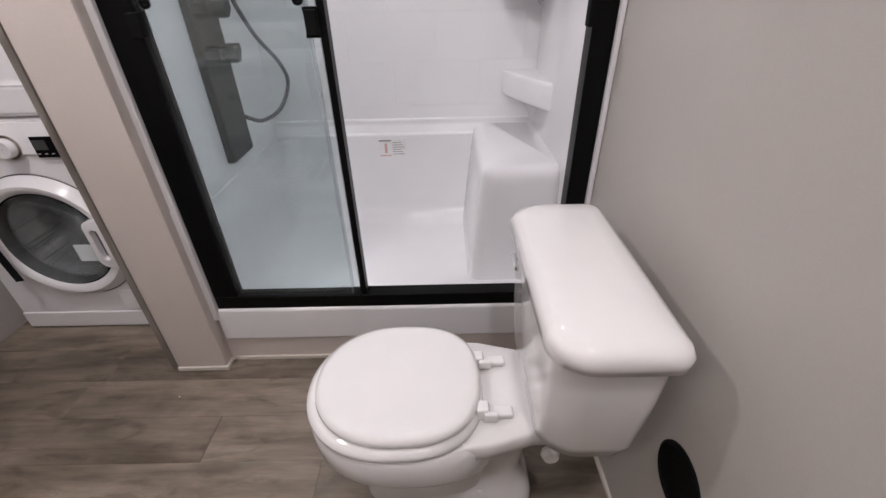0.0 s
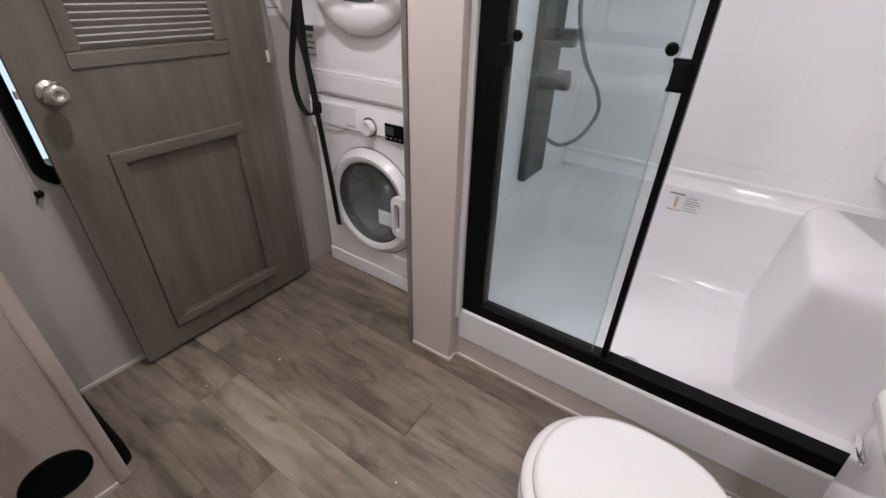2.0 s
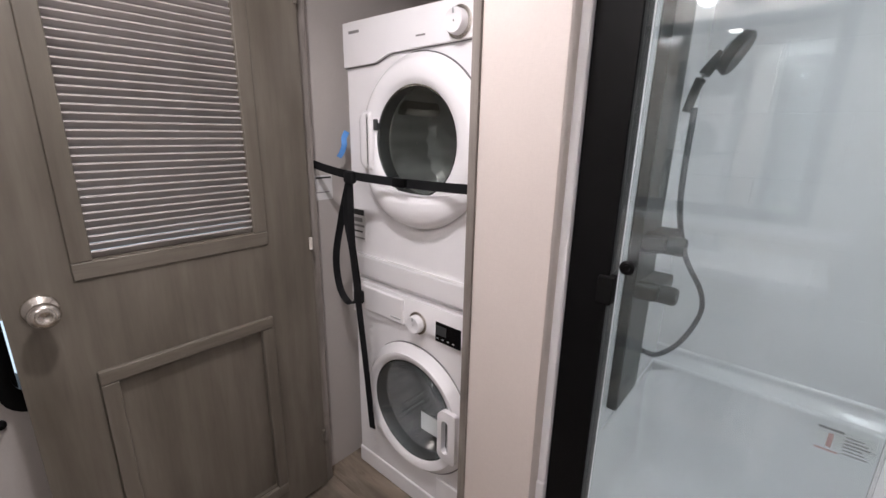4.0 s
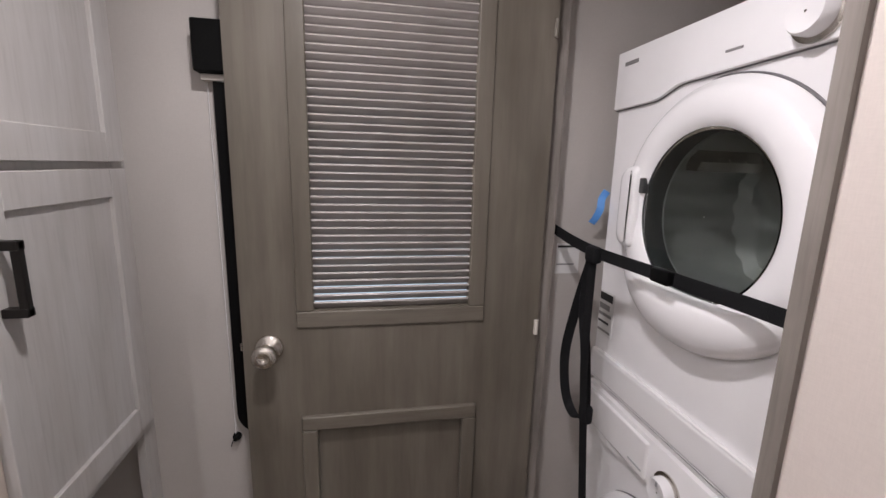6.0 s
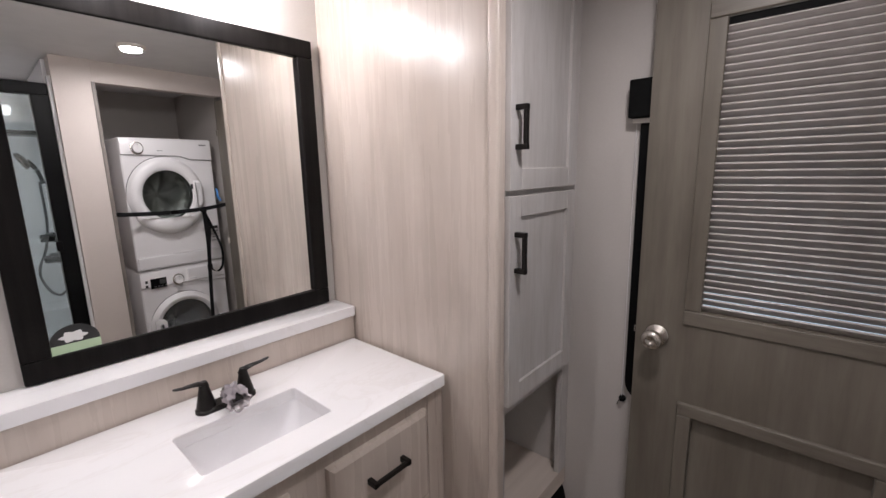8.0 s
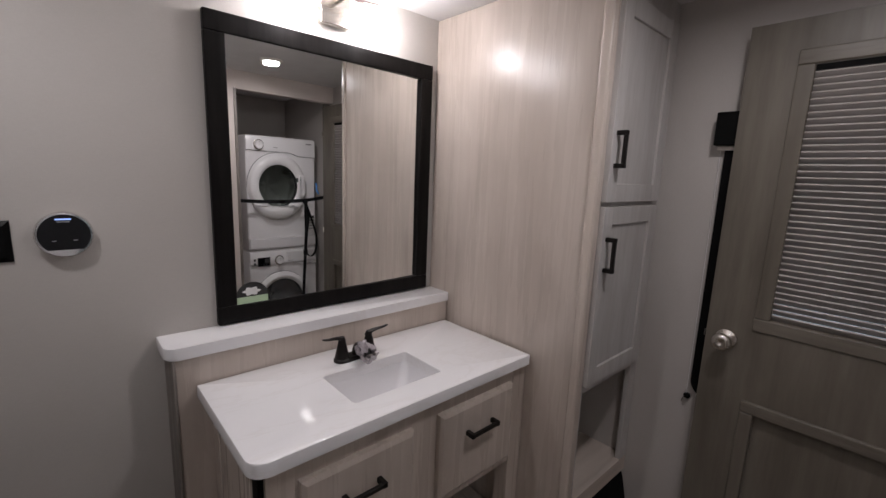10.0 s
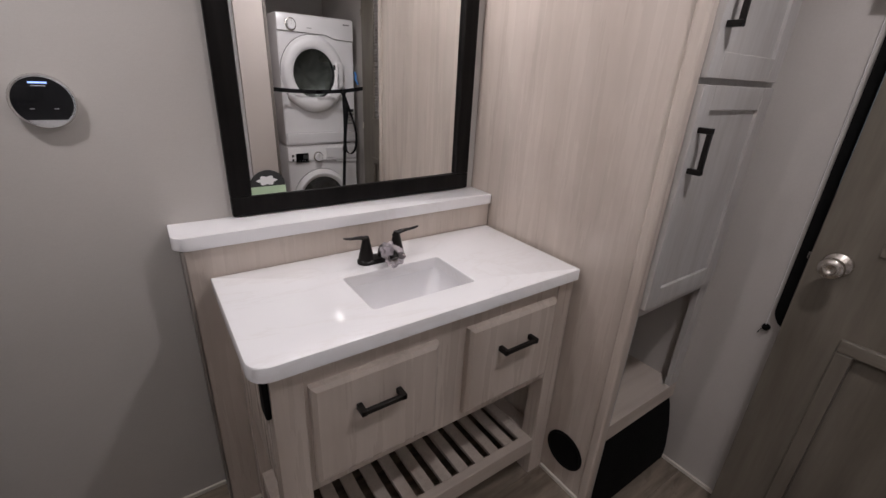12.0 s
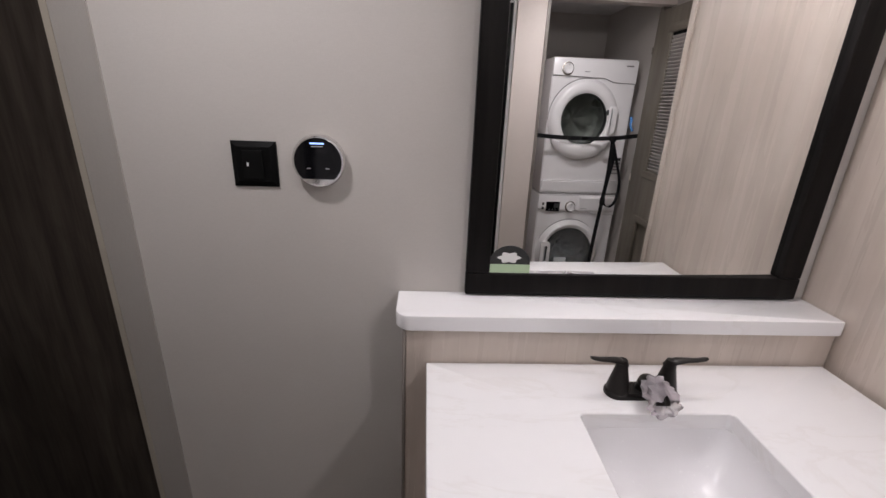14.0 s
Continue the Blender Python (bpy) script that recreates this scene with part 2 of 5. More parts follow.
def finish(me, angle=35):
    me.shade_smooth()
    me.set_sharp_from_angle(angle=radians(angle))


def weight_normals(me):
    """Area-weighted vertex normals, so that bevelled boxes keep flat faces."""
    acc = [Vector((0, 0, 0)) for _ in me.vertices]
    for p in me.polygons:
        for i in p.vertices:
            acc[i] += p.normal * p.area
    me.normals_split_custom_set_from_vertices([v.normalized() for v in acc])


def part(name, bm, material, parent=None, label="", angle=35, flat=False):
    me = bpy.data.meshes.new(name)
    bmesh.ops.recalc_face_normals(bm, faces=bm.faces)
    bm.to_mesh(me)
    bm.free()
    me.materials.append(material)
    if flat:
        me.shade_smooth()
        weight_normals(me)
    else:
        finish(me, angle)
    ob = new(name, me)
    if parent is not None:
        ob.parent = parent
        if parent.parent is None:
            ob.matrix_parent_inverse = parent.matrix_basis.inverted()
    if label:
        ob["label"] = label
    return ob


def add_box(bm, x0, x1, y0, y1, z0, z1, bev=0.0, seg=2):
    m = Matrix.LocRotScale(((x0 + x1) / 2, (y0 + y1) / 2, (z0 + z1) / 2), None, (abs(x1 - x0), abs(y1 - y0), abs(z1 - z0)))
    vs = bmesh.ops.create_cube(bm, size=1, matrix=m)["verts"]
    if bev:
        es = list({e for v in vs for e in v.link_edges})
        bmesh.ops.bevel(bm, geom=es, offset=bev, segments=seg, affect="EDGES", profile=0.5)
    return vs


def slab(name, parent, material, x0, x1, y0, y1, z0, z1, bev=0.0015, label="", seg=2):
    bm = bmesh.new()
    add_box(bm, x0, x1, y0, y1, z0, z1, bev, seg)
    return part(name, bm, material, parent, label, flat=bev > 0)


def add_loft(bm, rings, closed=True, cap=True):
    rows = [[bm.verts.new(p) for p in ring] for ring in rings]
    k = len(rows[0])
    for a, b in zip(rows, rows[1:]):
        for i in range(k if closed else k - 1):
            j = (i + 1) % k
            bm.faces.new((a[i], a[j], b[j], b[i]))
    if cap:
        bm.faces.new(rows[0][::-1])
        bm.faces.new(rows[-1])
    return rows


def add_lathe(bm, profile, m, seg=40, cap=True):
    """profile: (radius, height) along the local z of m."""
    rings = [[m @ Vector((r * math.cos(2 * math.pi * i / seg), r * math.sin(2 * math.pi * i / seg), h)) for i in range(seg)] for r, h in profile]
    return add_loft(bm, rings, True, cap)


def add_tube(bm, pts, r, seg=10, cap=True):
    pts = [Vector(p) for p in pts]
    rings = []
    for i, p in enumerate(pts):
        d = (pts[min(i + 1, len(pts) - 1)] - pts[max(i - 1, 0)]).normalized()
        up = Vector((0, 0, 1)) if abs(d.z) < 0.9 else Vector((1, 0, 0))
        u = d.cross(up).normalized()
        v = d.cross(u)
        rad = r[i] if isinstance(r, (list, tuple)) else r
        rings.append([p + rad * (math.cos(2 * math.pi * k / seg) * u + math.sin(2 * math.pi * k / seg) * v) for k in range(seg)])
    add_loft(bm, rings, True, cap)


def curve_pts(ctrl, n=8):
    """Catmull-Rom through the control points."""
    c = [Vector(p) for p in ctrl]
    c = [c[0] * 2 - c[1]] + c + [c[-1] * 2 - c[-2]]
    out = []
    for i in range(1, len(c) - 2):
        for k in range(n):
            t = k / n
            a, b, d, e = c[i - 1], c[i], c[i + 1], c[i + 2]
            out.append(0.5 * (2 * b + (d - a) * t + (2 * a - 5 * b + 4 * d - e) * t * t + (3 * b - a - 3 * d + e) * t ** 3))
    out.append(c[-2])
    return out


def add_ribbon(bm, pts, width_dir, width, thick):
    """A flat strap along pts."""
    pts = [Vector(p) for p in pts]
    w = Vector(width_dir).normalized()
    rings = []
    for i, p in enumerate(pts):
        d = (pts[min(i + 1, len(pts) - 1)] - pts[max(i - 1, 0)]).normalized()
        ww = (w - d * w.dot(d)).normalized()
        nn = d.cross(ww)
        rings.append([p + ww * width / 2 * a + nn * thick / 2 * b for a, b in ((1, 1), (1, -1), (-1, -1), (-1, 1))])
    add_loft(bm, rings)


def rounded(x0, x1, y0, y1, radii, seg=6):
    """Outline of a rectangle with four corner radii: (x0,y0), (x1,y0), (x1,y1), (x0,y1)."""
    out = []
    for (cx, cy), r, a0 in (((x0, y0), radii[0], 180), ((x1, y0), radii[1], 270), ((x1, y1), radii[2], 0), ((x0, y1), radii[3], 90)):
        sx = 1 if cx == x0 else -1
        sy = 1 if cy == y0 else -1
        if r <= 0:
            out.append((cx, cy))
            continue
        for k in range(seg + 1):
            a = radians(a0 + 90 * k / seg)
            out.append((cx + sx * r + r * math.cos(a), cy + sy * r + r * math.sin(a)))
    return out


def add_prism(bm, outline, z0, z1, ease=0.0):
    cx = sum(p[0] for p in outline) / len(outline)
    cy = sum(p[1] for p in outline) / len(outline)

    def ring(z, inset):
        out = []
        for x, y in outline:
            dx, dy = x - cx, y - cy
            k = 1 - inset / max(math.hypot(dx, dy), 1e-4)
            out.append((cx + dx * k, cy + dy * k, z))
        return out
    rings = [ring(z0, ease), ring(z0 + ease, 0), ring(z1 - ease, 0), ring(z1 - ease * 0.3, ease * 0.35), ring(z1, ease)] if ease else [ring(z0, 0), ring(z1, 0)]
    add_loft(bm, rings)


def structure(name, material, boxes, label="", bev=0.0):
    bm = bmesh.new()
    for b in boxes:
        add_box(bm, *b, bev)
    return tagged(part(name, bm, material, None, flat=bev > 0), label, name.split("_")[0], "", "structure")


# ---- the shell ----
WX, EX = -1.645, 0.552           # inner faces of the west and east walls
SY, NY = -0.53, 2.085            # south wall, back of shower
HALL = 1.75
structure("wall_south", M_WALL, [(WX - 0.12, 0.538, SY - 0.1, SY, 0, CEIL)], "greige linen-textured bathroom wall behind the vanity")
structure("wall_east", M_WALL, [(EX, EX + 0.1, 0.22, 2.3, 0, CEIL), (EX, EX + 0.1, SY + 0.002, 0.22, 1.98, CEIL)], "greige linen-textured wall behind the toilet")
WIN = (0.455, 1.1, 0.755, 1.66)
structure("wall_west", M_WALLW, [(WX - 0.1, WX, SY, WIN[0], 0, CEIL), (WX - 0.1, WX, WIN[1], 2.3, 0, CEIL), (WX - 0.1, WX, WIN[0], WIN[1], 0, WIN[2]), (WX - 0.1, WX, WIN[0], WIN[1], WIN[3], CEIL)], "pale grey outside wall with a window behind the door")
structure("wall_north", M_WALLW, [(WX, EX + 0.1, 2.19, 2.3, 0, CEIL)], "grey wall at the back of the laundry closet")
structure("wall_partition", M_POST, [(-0.863, -0.678, 1.163, 2.19, 0, CEIL)], "cream wallboard partition between laundry closet and shower", 0.002)
structure("wall_header", M_POST, [(WX, -0.863, 1.17, 1.25, 1.985, CEIL)], "cream header over the laundry closet opening")
structure("ceiling", M_CEIL, [(WX - 0.1, HALL + 0.1, SY - 0.6, 2.3, CEIL, CEIL + 0.06)], "smooth off-white ceiling")
structure("closet_trim_strip", M_GREYTRIM, [(-0.871, -0.853, 1.156, 1.173, 0.0, 1.985)], "grey woodgrain corner trim on the partition edge")
structure("door_jamb", M_GREYTRIM, [(WX + 0.002, WX + 0.05, 1.225, 1.262, 0, 1.985)], "grey woodgrain jamb of the laundry closet")
structure("baseboard_south", M_TRIM, [(-0.18, 0.43, SY, SY + 0.008, 0, 0.014)], "thin cream quarter-round at the wall foot")
structure("baseboard_east", M_TRIM, [(EX - 0.008, EX, 0.23, 1.19, 0, 0.014)], "thin cream quarter-round at the wall foot")
structure("baseboard_partition", M_TRIM, [(-0.852, -0.67, 1.155, 1.163, 0, 0.014), (-0.678, -0.67, 1.163, 1.205, 0, 0.014), (-0.67, EX - 0.01, 1.205, 1.213, 0, 0.012)], "thin cream quarter-round under the shower step")
structure("shower_riser", M_POST, [(-0.678, EX, 1.213, 1.233, 0, 0.105)], "cream riser panel below the shower pan")
structure("baseboard_west", M_TRIM, [(WX, WX + 0.008, 0.245, 1.22, 0, 0.014)], "thin cream quarter-round at the wall foot")

# hall beyond the entry, in the dark; nosing, landing and trim coloured for shade
structure("hall_wall", M_DARKSHADEWOOD, [(0.552, HALL, SY - 0.07, SY - 0.03, 0.2, CEIL)], "dark brown closed panel beyond the entry")
structure("hall_trim", M_SHADETRIM, [(0.5385, 0.552, SY - 0.1, SY + 0.006, 0.0, CEIL), (0.552, HALL, SY - 0.09, SY - 0.008, 0.15, 0.2)], "cream trim round the dark panel, colour dulled for shade")
# thin upright strip, a darker taupe than the wallboard next to it
structure("door_casing", M_TAUPESTRIP, [(0.464, 0.5375, SY + 0.0005, SY + 0.005, 0.152, 1.979)], "flat taupe strip beside the entry, darker than the wall")
structure("hall_end", M_WALL, [(HALL, HALL + 0.08, SY - 0.6, 2.3, 0, CEIL), (EX + 0.1, HALL, 1.0, 1.08, 0, CEIL), (0.553, HALL, SY - 0.2, SY - 0.1, 0, CEIL)], "plain walls closing the hall")
step = thing("entry_step", (0.8, 0, 0), "dark brown wooden step up to the entry with nosing darkened for shade", "step")
slab("tread", step, M_DARKSHADEWOOD, 0.428, 0.585, SY + 0.004, 0.2, 0.0, 0.15, 0.004)
# nosing and landing take the dark wood colour to stand for shade
slab("nosing", step, M_DARKSHADEWOOD, 0.585, 0.645, SY + 0.004, 0.2, 0.0, 0.155, 0.003, "nosing strip coloured dark brown for hall shade")
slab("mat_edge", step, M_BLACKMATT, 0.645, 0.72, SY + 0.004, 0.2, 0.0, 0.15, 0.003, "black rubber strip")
slab("landing", step, M_DARKSHADEWOOD, 0.72, HALL, SY + 0.004, 0.99, 0.0, 0.15, 0.003, "upper floor coloured dark brown for hall shade")

# ---- window behind the door ----
structure("backdrop", glow("hazy_daylight", (0.7, 0.83, 1.0), 0.9), [(-4.05, -4.0, -4, 7, -1.5, 5)], "bright hazy sky outside the window")
win = tagged(thing("window_1", (WX, 0.8, 0.76), "black-framed tinted window with rounded corners, daylight outside", "window"), kind="structure")
y0, y1, z0, z1 = WIN
bm = bmesh.new()
outer = rounded(y0 - 0.016, y1 + 0.03, z0 - 0.03, z1 + 0.03, (0.06,) * 4)
inner = rounded(y0 + 0.01, y1 - 0.02, z0 + 0.02, z1 - 0.02, (0.04,) * 4)
rows = []
for ring_, x in ((outer, WX + 0.001), (outer, WX + 0.02), (inner, WX + 0.016), (inner, WX - 0.09)):
    rows.append([(x, a, b) for a, b in ring_])
add_loft(bm, rows, True, False)
part("window_frame", bm, M_BLACK, win)
slab("window_bar", win, M_BLACK, WX - 0.06, WX + 0.006, y0 + 0.01, y1 - 0.01, 1.12, 1.16)
slab("sash_stile", win, M_BLACK, WX - 0.05, WX + 0.008, y0 + 0.001, y0 + 0.02, z0 + 0.01, 1.13)
pane = slab("pane", win, M_PANE, WX - 0.05, WX - 0.044, y0, y1, z0, z1, 0)
pane.visible_shadow = False
shade = thing("roller_shade", (WX, 0.8, 1.64), "black roller shade cassette mounted over the window", "window shade")
slab("cassette", shade, M_BLACKMATT, WX, WX + 0.05, 0.41, 1.16, 1.612, 1.718, 0.004)
slab("rail", shade, M_TRIM, WX, WX + 0.03, 0.418, 1.15, 1.597, 1.611, 0.002, "pale bottom rail")
clip = thing("cord_anchor", (WX, 0.45, 0.7), "small black cord anchor screwed to the wall", "cord anchor")
bm = bmesh.new()
add_lathe(bm, [(0.011, 0), (0.011, 0.008), (0.007, 0.012), (0.005, 0.02)], Matrix.Translation((WX, 0.43, 0.71)) @ Euler((0, radians(90), 0)).to_matrix().to_4x4(), 16)
part("button", bm, M_BLACKMATT, clip)
bm = bmesh.new()
add_tube(bm, curve_pts([(WX + 0.012, 0.43, 0.71), (WX + 0.01, 0.42, 0.7), (WX + 0.006, 0.414, 0.682)], 5), 0.0012, 6)
part("cord", bm, M_BLACKMATT, clip)
bm = bmesh.new()
add_tube(bm, [(WX + 0.008, 0.424, 1.6), (WX + 0.008, 0.428, 0.715)], 0.001, 6)
part("cord", bm, M_PAPER, clip)

# ---- louvred closet door, open against the window wall ----
DX = -1.572
door = thing("door_1", (DX - 0.02, 1.22, 0.02), "taupe woodgrain louvred closet door standing open against the window wall", "door")
DY0, DY1, DZ1 = 0.478, 1.222, 1.955
LY0, LY1, LZ0, LZ1 = 0.645, 1.027, 1.076, 1.826
PZ0, PZ1 = 0.15, 0.759
bm = bmesh.new()
for b in ((DY0, LY0, 0.02, DZ1), (LY1, DY1, 0.02, DZ1), (LY0, LY1, LZ1, DZ1), (LY0, LY1, PZ1, LZ0), (LY0, LY1, 0.02, PZ0)):
    add_box(bm, DX - 0.02, DX, b[0], b[1], b[2], b[3])
part("leaf", bm, M_DOOR, door)
slab("lower_panel", door, M_DOOR, DX - 0.019, DX - 0.012, LY0 - 0.006, LY1 + 0.006, PZ0 - 0.005, PZ1 + 0.005, 0)


def moulding(parent, y0, y1, z0, z1, w, proud, material, materialx):
    for a, b, c, d, mt in ((y0, y1, z1 - w, z1, materialx), (y0, y1, z0, z0 + w, materialx), (y0, y0 + w, z0 + w, z1 - w, material), (y1 - w, y1, z0 + w, z1 - w, material)):
        slab("moulding", parent, mt, DX - 0.01, DX + proud, a, b, c, d, 0.004)


moulding(door, 0.607, 1.058, 0.108, 0.797, 0.038, 0.012, M_DOOR, M_DOORX)
moulding(door, 0.603, 1.07, 1.032, 1.87, 0.042, 0.006, M_DOOR, M_DOORX)
slat_count = 40
pitch = (LZ1 - 0.02 - LZ0) / slat_count
bm = bmesh.new()
add_box(bm, -0.0128, 0.0128, LY0 - 0.004, LY1 + 0.004, -0.0032, 0.0032, 0.0016, 2)
slat = part("louvre_slat", bm, M_SLAT, door, flat=True)
for k in range(slat_count):
    ob = slat if k == 0 else slat.copy()
    if k:
        scene.collection.objects.link(ob)
    ob.matrix_basis = pose(DX - 0.0105, 0, LZ0 + pitch * (k + 0.55), 0, -43, 0)
slab("shadow_gap", door, M_BLACKMATT, DX - 0.022, DX - 0.004, LY0, LY1, LZ1 - 0.016, LZ1, 0)
to_e = Euler((0, radians(90), 0)).to_matrix().to_4x4()
bm = bmesh.new()
add_lathe(bm, [(0.033, 0.0), (0.033, 0.004), (0.029, 0.009), (0.016, 0.012), (0.012, 0.018), (0.012, 0.03), (0.02, 0.036), (0.027, 0.044), (0.0285, 0.053), (0.026, 0.062), (0.018, 0.067), (0.008, 0.067), (0.006, 0.064)], Matrix.Translation((DX, 0.538, 0.985)) @ to_e, 32)
part("knob", bm, M_NICKEL, door, "polished nickel round door knob", 60)
slab("latch", door, M_CHROME, DX - 0.024, DX - 0.01, DY0 - 0.008, DY0 + 0.002, 0.975, 0.995, 0.001)
for z in (0.25, 1.008, 1.75):
    bm = bmesh.new()
    add_tube(bm, [(DX + 0.004, 1.216, z - 0.02), (DX + 0.004, 1.216, z + 0.02)], 0.006, 12)
    part("hinge", bm, M_TRIM if z == 1.008 else M_DOOR, door)

# ---- shower ----
shower = thing("shower_surround", (0, 1.7, 0.13), "glossy white moulded acrylic shower surround with a corner bench", "shower")
LX, RX, SF = -0.677, 0.548, 1.204     # inner faces and front
bm = bmesh.new()
add_box(bm, LX + 0.001, RX, SF, 1.29, 0.1, 0.241, 0.012, 3)
add_box(bm, LX + 0.001, RX, 1.27, NY + 0.045, 0.11, 0.15, 0.004)
part("pan", bm, M_ACRYLIC, shower, flat=True)
bm = bmesh.new()
add_box(bm, LX + 0.005, RX, NY - 0.035, NY + 0.04, 0.13, 0.575, 0.014, 3)
add_box(bm, LX + 0.002, LX + 0.023, 1.29, NY + 0.04, 0.13, 0.575, 0.006, 3)
part("lower_wall", bm, M_ACRYLIC, shower, flat=True)
# rounded cove where the low walls run into the pan floor
bm = bmesh.new()
cr, wx_, by_ = 0.11, LX + 0.024, NY - 0.036
route = [((wx_, 1.285), (1, 0)), ((wx_, 1.6), (1, 0)), ((wx_, by_ - cr), (1, 0))]
for k in range(1, 9):
    a = radians(90 * k / 9)
    route.append(((wx_ + cr - cr * math.cos(a), by_ - cr + cr * math.sin(a)), (math.cos(a), -math.sin(a))))
route += [((wx_ + cr, by_), (0, -1)), ((-0.1, by_), (0, -1)), ((0.27, by_), (0, -1))]
rings = []
for z, d in ((0.562, 0.0), (0.3, 0.006), (0.235, 0.012), (0.2, 0.022), (0.175, 0.04), (0.158, 0.065), (0.1505, 0.12)):
    rings.append([(p[0] + q[0] * d, p[1] + q[1] * d, z) for p, q in route])
add_loft(bm, rings, False, False)
part("cove", bm, M_ACRYLIC, shower, "", 80)
bm = bmesh.new()
add_box(bm, LX + 0.005, RX, NY + 0.005, NY + 0.045, 0.56, 2.09)
part("back_wall", bm, M_ACRYLIC, shower)
bm = bmesh.new()
add_box(bm, LX + 0.001, LX + 0.02, 1.27, NY + 0.04, 0.55, 2.09)
part("side_wall", bm, M_ACRYLIC, shower)
bm = bmesh.new()
add_box(bm, RX - 0.005, RX + 0.0035, 1.27, NY + 0.04, 0.15, 2.09)
part("side_wall", bm, M_ACRYLIC, shower)
bm = bmesh.new()
rings = []
for z, ins in ((0.13, -0.012), (0.16, 0.0), (0.22, 0.008), (0.54, 0.04), (0.566, 0.044), (0.585, 0.051), (0.597, 0.062), (0.603, 0.076), (0.605, 0.1)):
    rings.append([(x, y, z) for x, y in rounded(0.22 + ins * 0.98, RX - 0.006, 1.47 + ins, NY + 0.01, (0.05, 0.0, 0.0, 0.045))])
add_loft(bm, rings)
part("bench", bm, M_ACRYLIC, shower, "", 60)
bm = bmesh.new()
prof = [(NY - 0.024, 0.572), (NY - 0.02, 0.58), (NY - 0.004, 0.6), (NY + 0.0, 0.615), (NY - 0.004, 0.624), (NY + 0.001, 0.632), (NY + 0.008, 0.634), (NY + 0.012, 0.572)]
add_loft(bm, [[(x, y, z) for y, z in prof] for x in (LX + 0.01, RX - 0.01)])
part("ledge_bead", bm, M_ACRYLIC, shower, "", 60)
# embossed tile field on the upper back wall
bm = bmesh.new()
for r in range(7):
    for c in range(4):
        xa = -0.66 + c * 0.38 + (0.19 if r % 2 else 0) - 0.19
        add_box(bm, max(xa + 0.0015, -0.66), min(xa + 0.3785, 0.53), NY + 0.0038, NY + 0.008, 0.69 + r * 0.19, 0.69 + r * 0.19 + 0.187, 0.001, 1)
part("tile_relief", bm, M_ACRYLIC, shower, flat=True)
# wedge-shaped lower shelf and rounded upper shelf in the back corner
SX, SBY = RX - 0.004, NY + 0.006
for z, back, side, bow, deep, tip in ((0.838, 0.155, 0.33, 0.0, 0.1, 0.24), (1.21, 0.19, 0.22, 0.06, 0.09, 0.13)):
    bm = bmesh.new()
    rings = []
    for dz, k in ((-tip, 0.05), (-tip * 0.75, 0.16), (-tip * 0.55, 0.42), (-deep - 0.008, 0.9), (-deep, 0.965), (-deep + 0.012, 0.985), (-0.016, 1.0), (-0.006, 0.99), (-0.001, 0.965), (0.0, 0.92)):
        ring_ = [(SX, SBY, z + dz)]
        for q in range(11):
            a = q / 10
            out = bow * math.sin(math.pi * a) + 0.012 * (math.sin(math.pi * a)) ** 0.4
            ring_.append((SX - (back * (1 - a) + out * 0.75) * k, SBY - (side * a + out * 0.75) * k, z + dz))
        rings.append(ring_)
    add_loft(bm, rings)
    part("corner_shelf", bm, M_ACRYLIC, shower, "", 60)
bm = bmesh.new()
add_lathe(bm, [(0.045, 0), (0.045, 0.003), (0.03, 0.004), (0.028, 0.001)], Matrix.Translation((-0.085, 1.4, 0.15)) @ Matrix.Scale(0.75, 4), 24)
part("drain", bm, M_APPLGREY, shower)
slab("side_flange", shower, M_ACRYLIC, -0.683, -0.661, 1.2, 1.24, 0.62, 2.0, 0.004, "white flange")
slab("side_flange", shower, M_ACRYLIC, 0.538, 0.551, 1.2, 1.24, 0.242, 2.0, 0.003, "white flange")
slab("side_flange", shower, M_ACRYLIC, -0.694, -0.66, 1.196, 1.24, 0.2, 0.625, 0.004, "white flange")
sticker = thing("warning_sticker", (-0.12, NY - 0.036, 0.48), "paper warning sticker with red print on the shower wall", "sticker")
slab("paper", sticker, M_PAPER, -0.18, -0.05, NY - 0.0375, NY - 0.0355, 0.465, 0.548, 0)
for x0, x1, z0, z1, mt in ((-0.178, -0.12, 0.538, 0.545, M_PRINT), (-0.152, -0.14, 0.482, 0.528, M_RED), (-0.176, -0.122, 0.467, 0.473, M_RED)):
    slab("print", sticker, mt, x0, x1, NY - 0.0385, NY - 0.0375, z0, z1, 0)
for k in range(6):
    slab("print", sticker, M_PRINT, -0.115, -0.058 - 0.008 * (k % 3), NY - 0.0385, NY - 0.0375, 0.475 + k * 0.011, 0.478 + k * 0.011, 0)

enc = thing("shower_door", (-0.1, 1.23, 0.25), "black-framed sliding shower door of pale tinted glass, slid open", "shower door")
slab("bottom_track", enc, M_BLACK, -0.66, 0.538, 1.212, 1.265, 0.239, 0.288, 0.003)
slab("top_track", enc, M_BLACK, -0.66, 0.538, 1.212, 1.265, 1.9, 1.96, 0.003)
slab("jamb", enc, M_BLACK, -0.661, -0.582, 1.212, 1.265, 0.288, 1.9, 0.003)
slab("jamb", enc, M_BLACK, 0.482, 0.538, 1.212, 1.265, 0.288, 1.9, 0.003)
for nm, x0, x1, y in (("fixed_pane", -0.584, -0.166, 1.226), ("sliding_pane", -0.575, -0.189, 1.248)):
    g = slab(nm, enc, M_SHOWERGLASS, x0, x1, y, y + 0.005, 0.284, 1.905, 0)
    g.visible_shadow = False
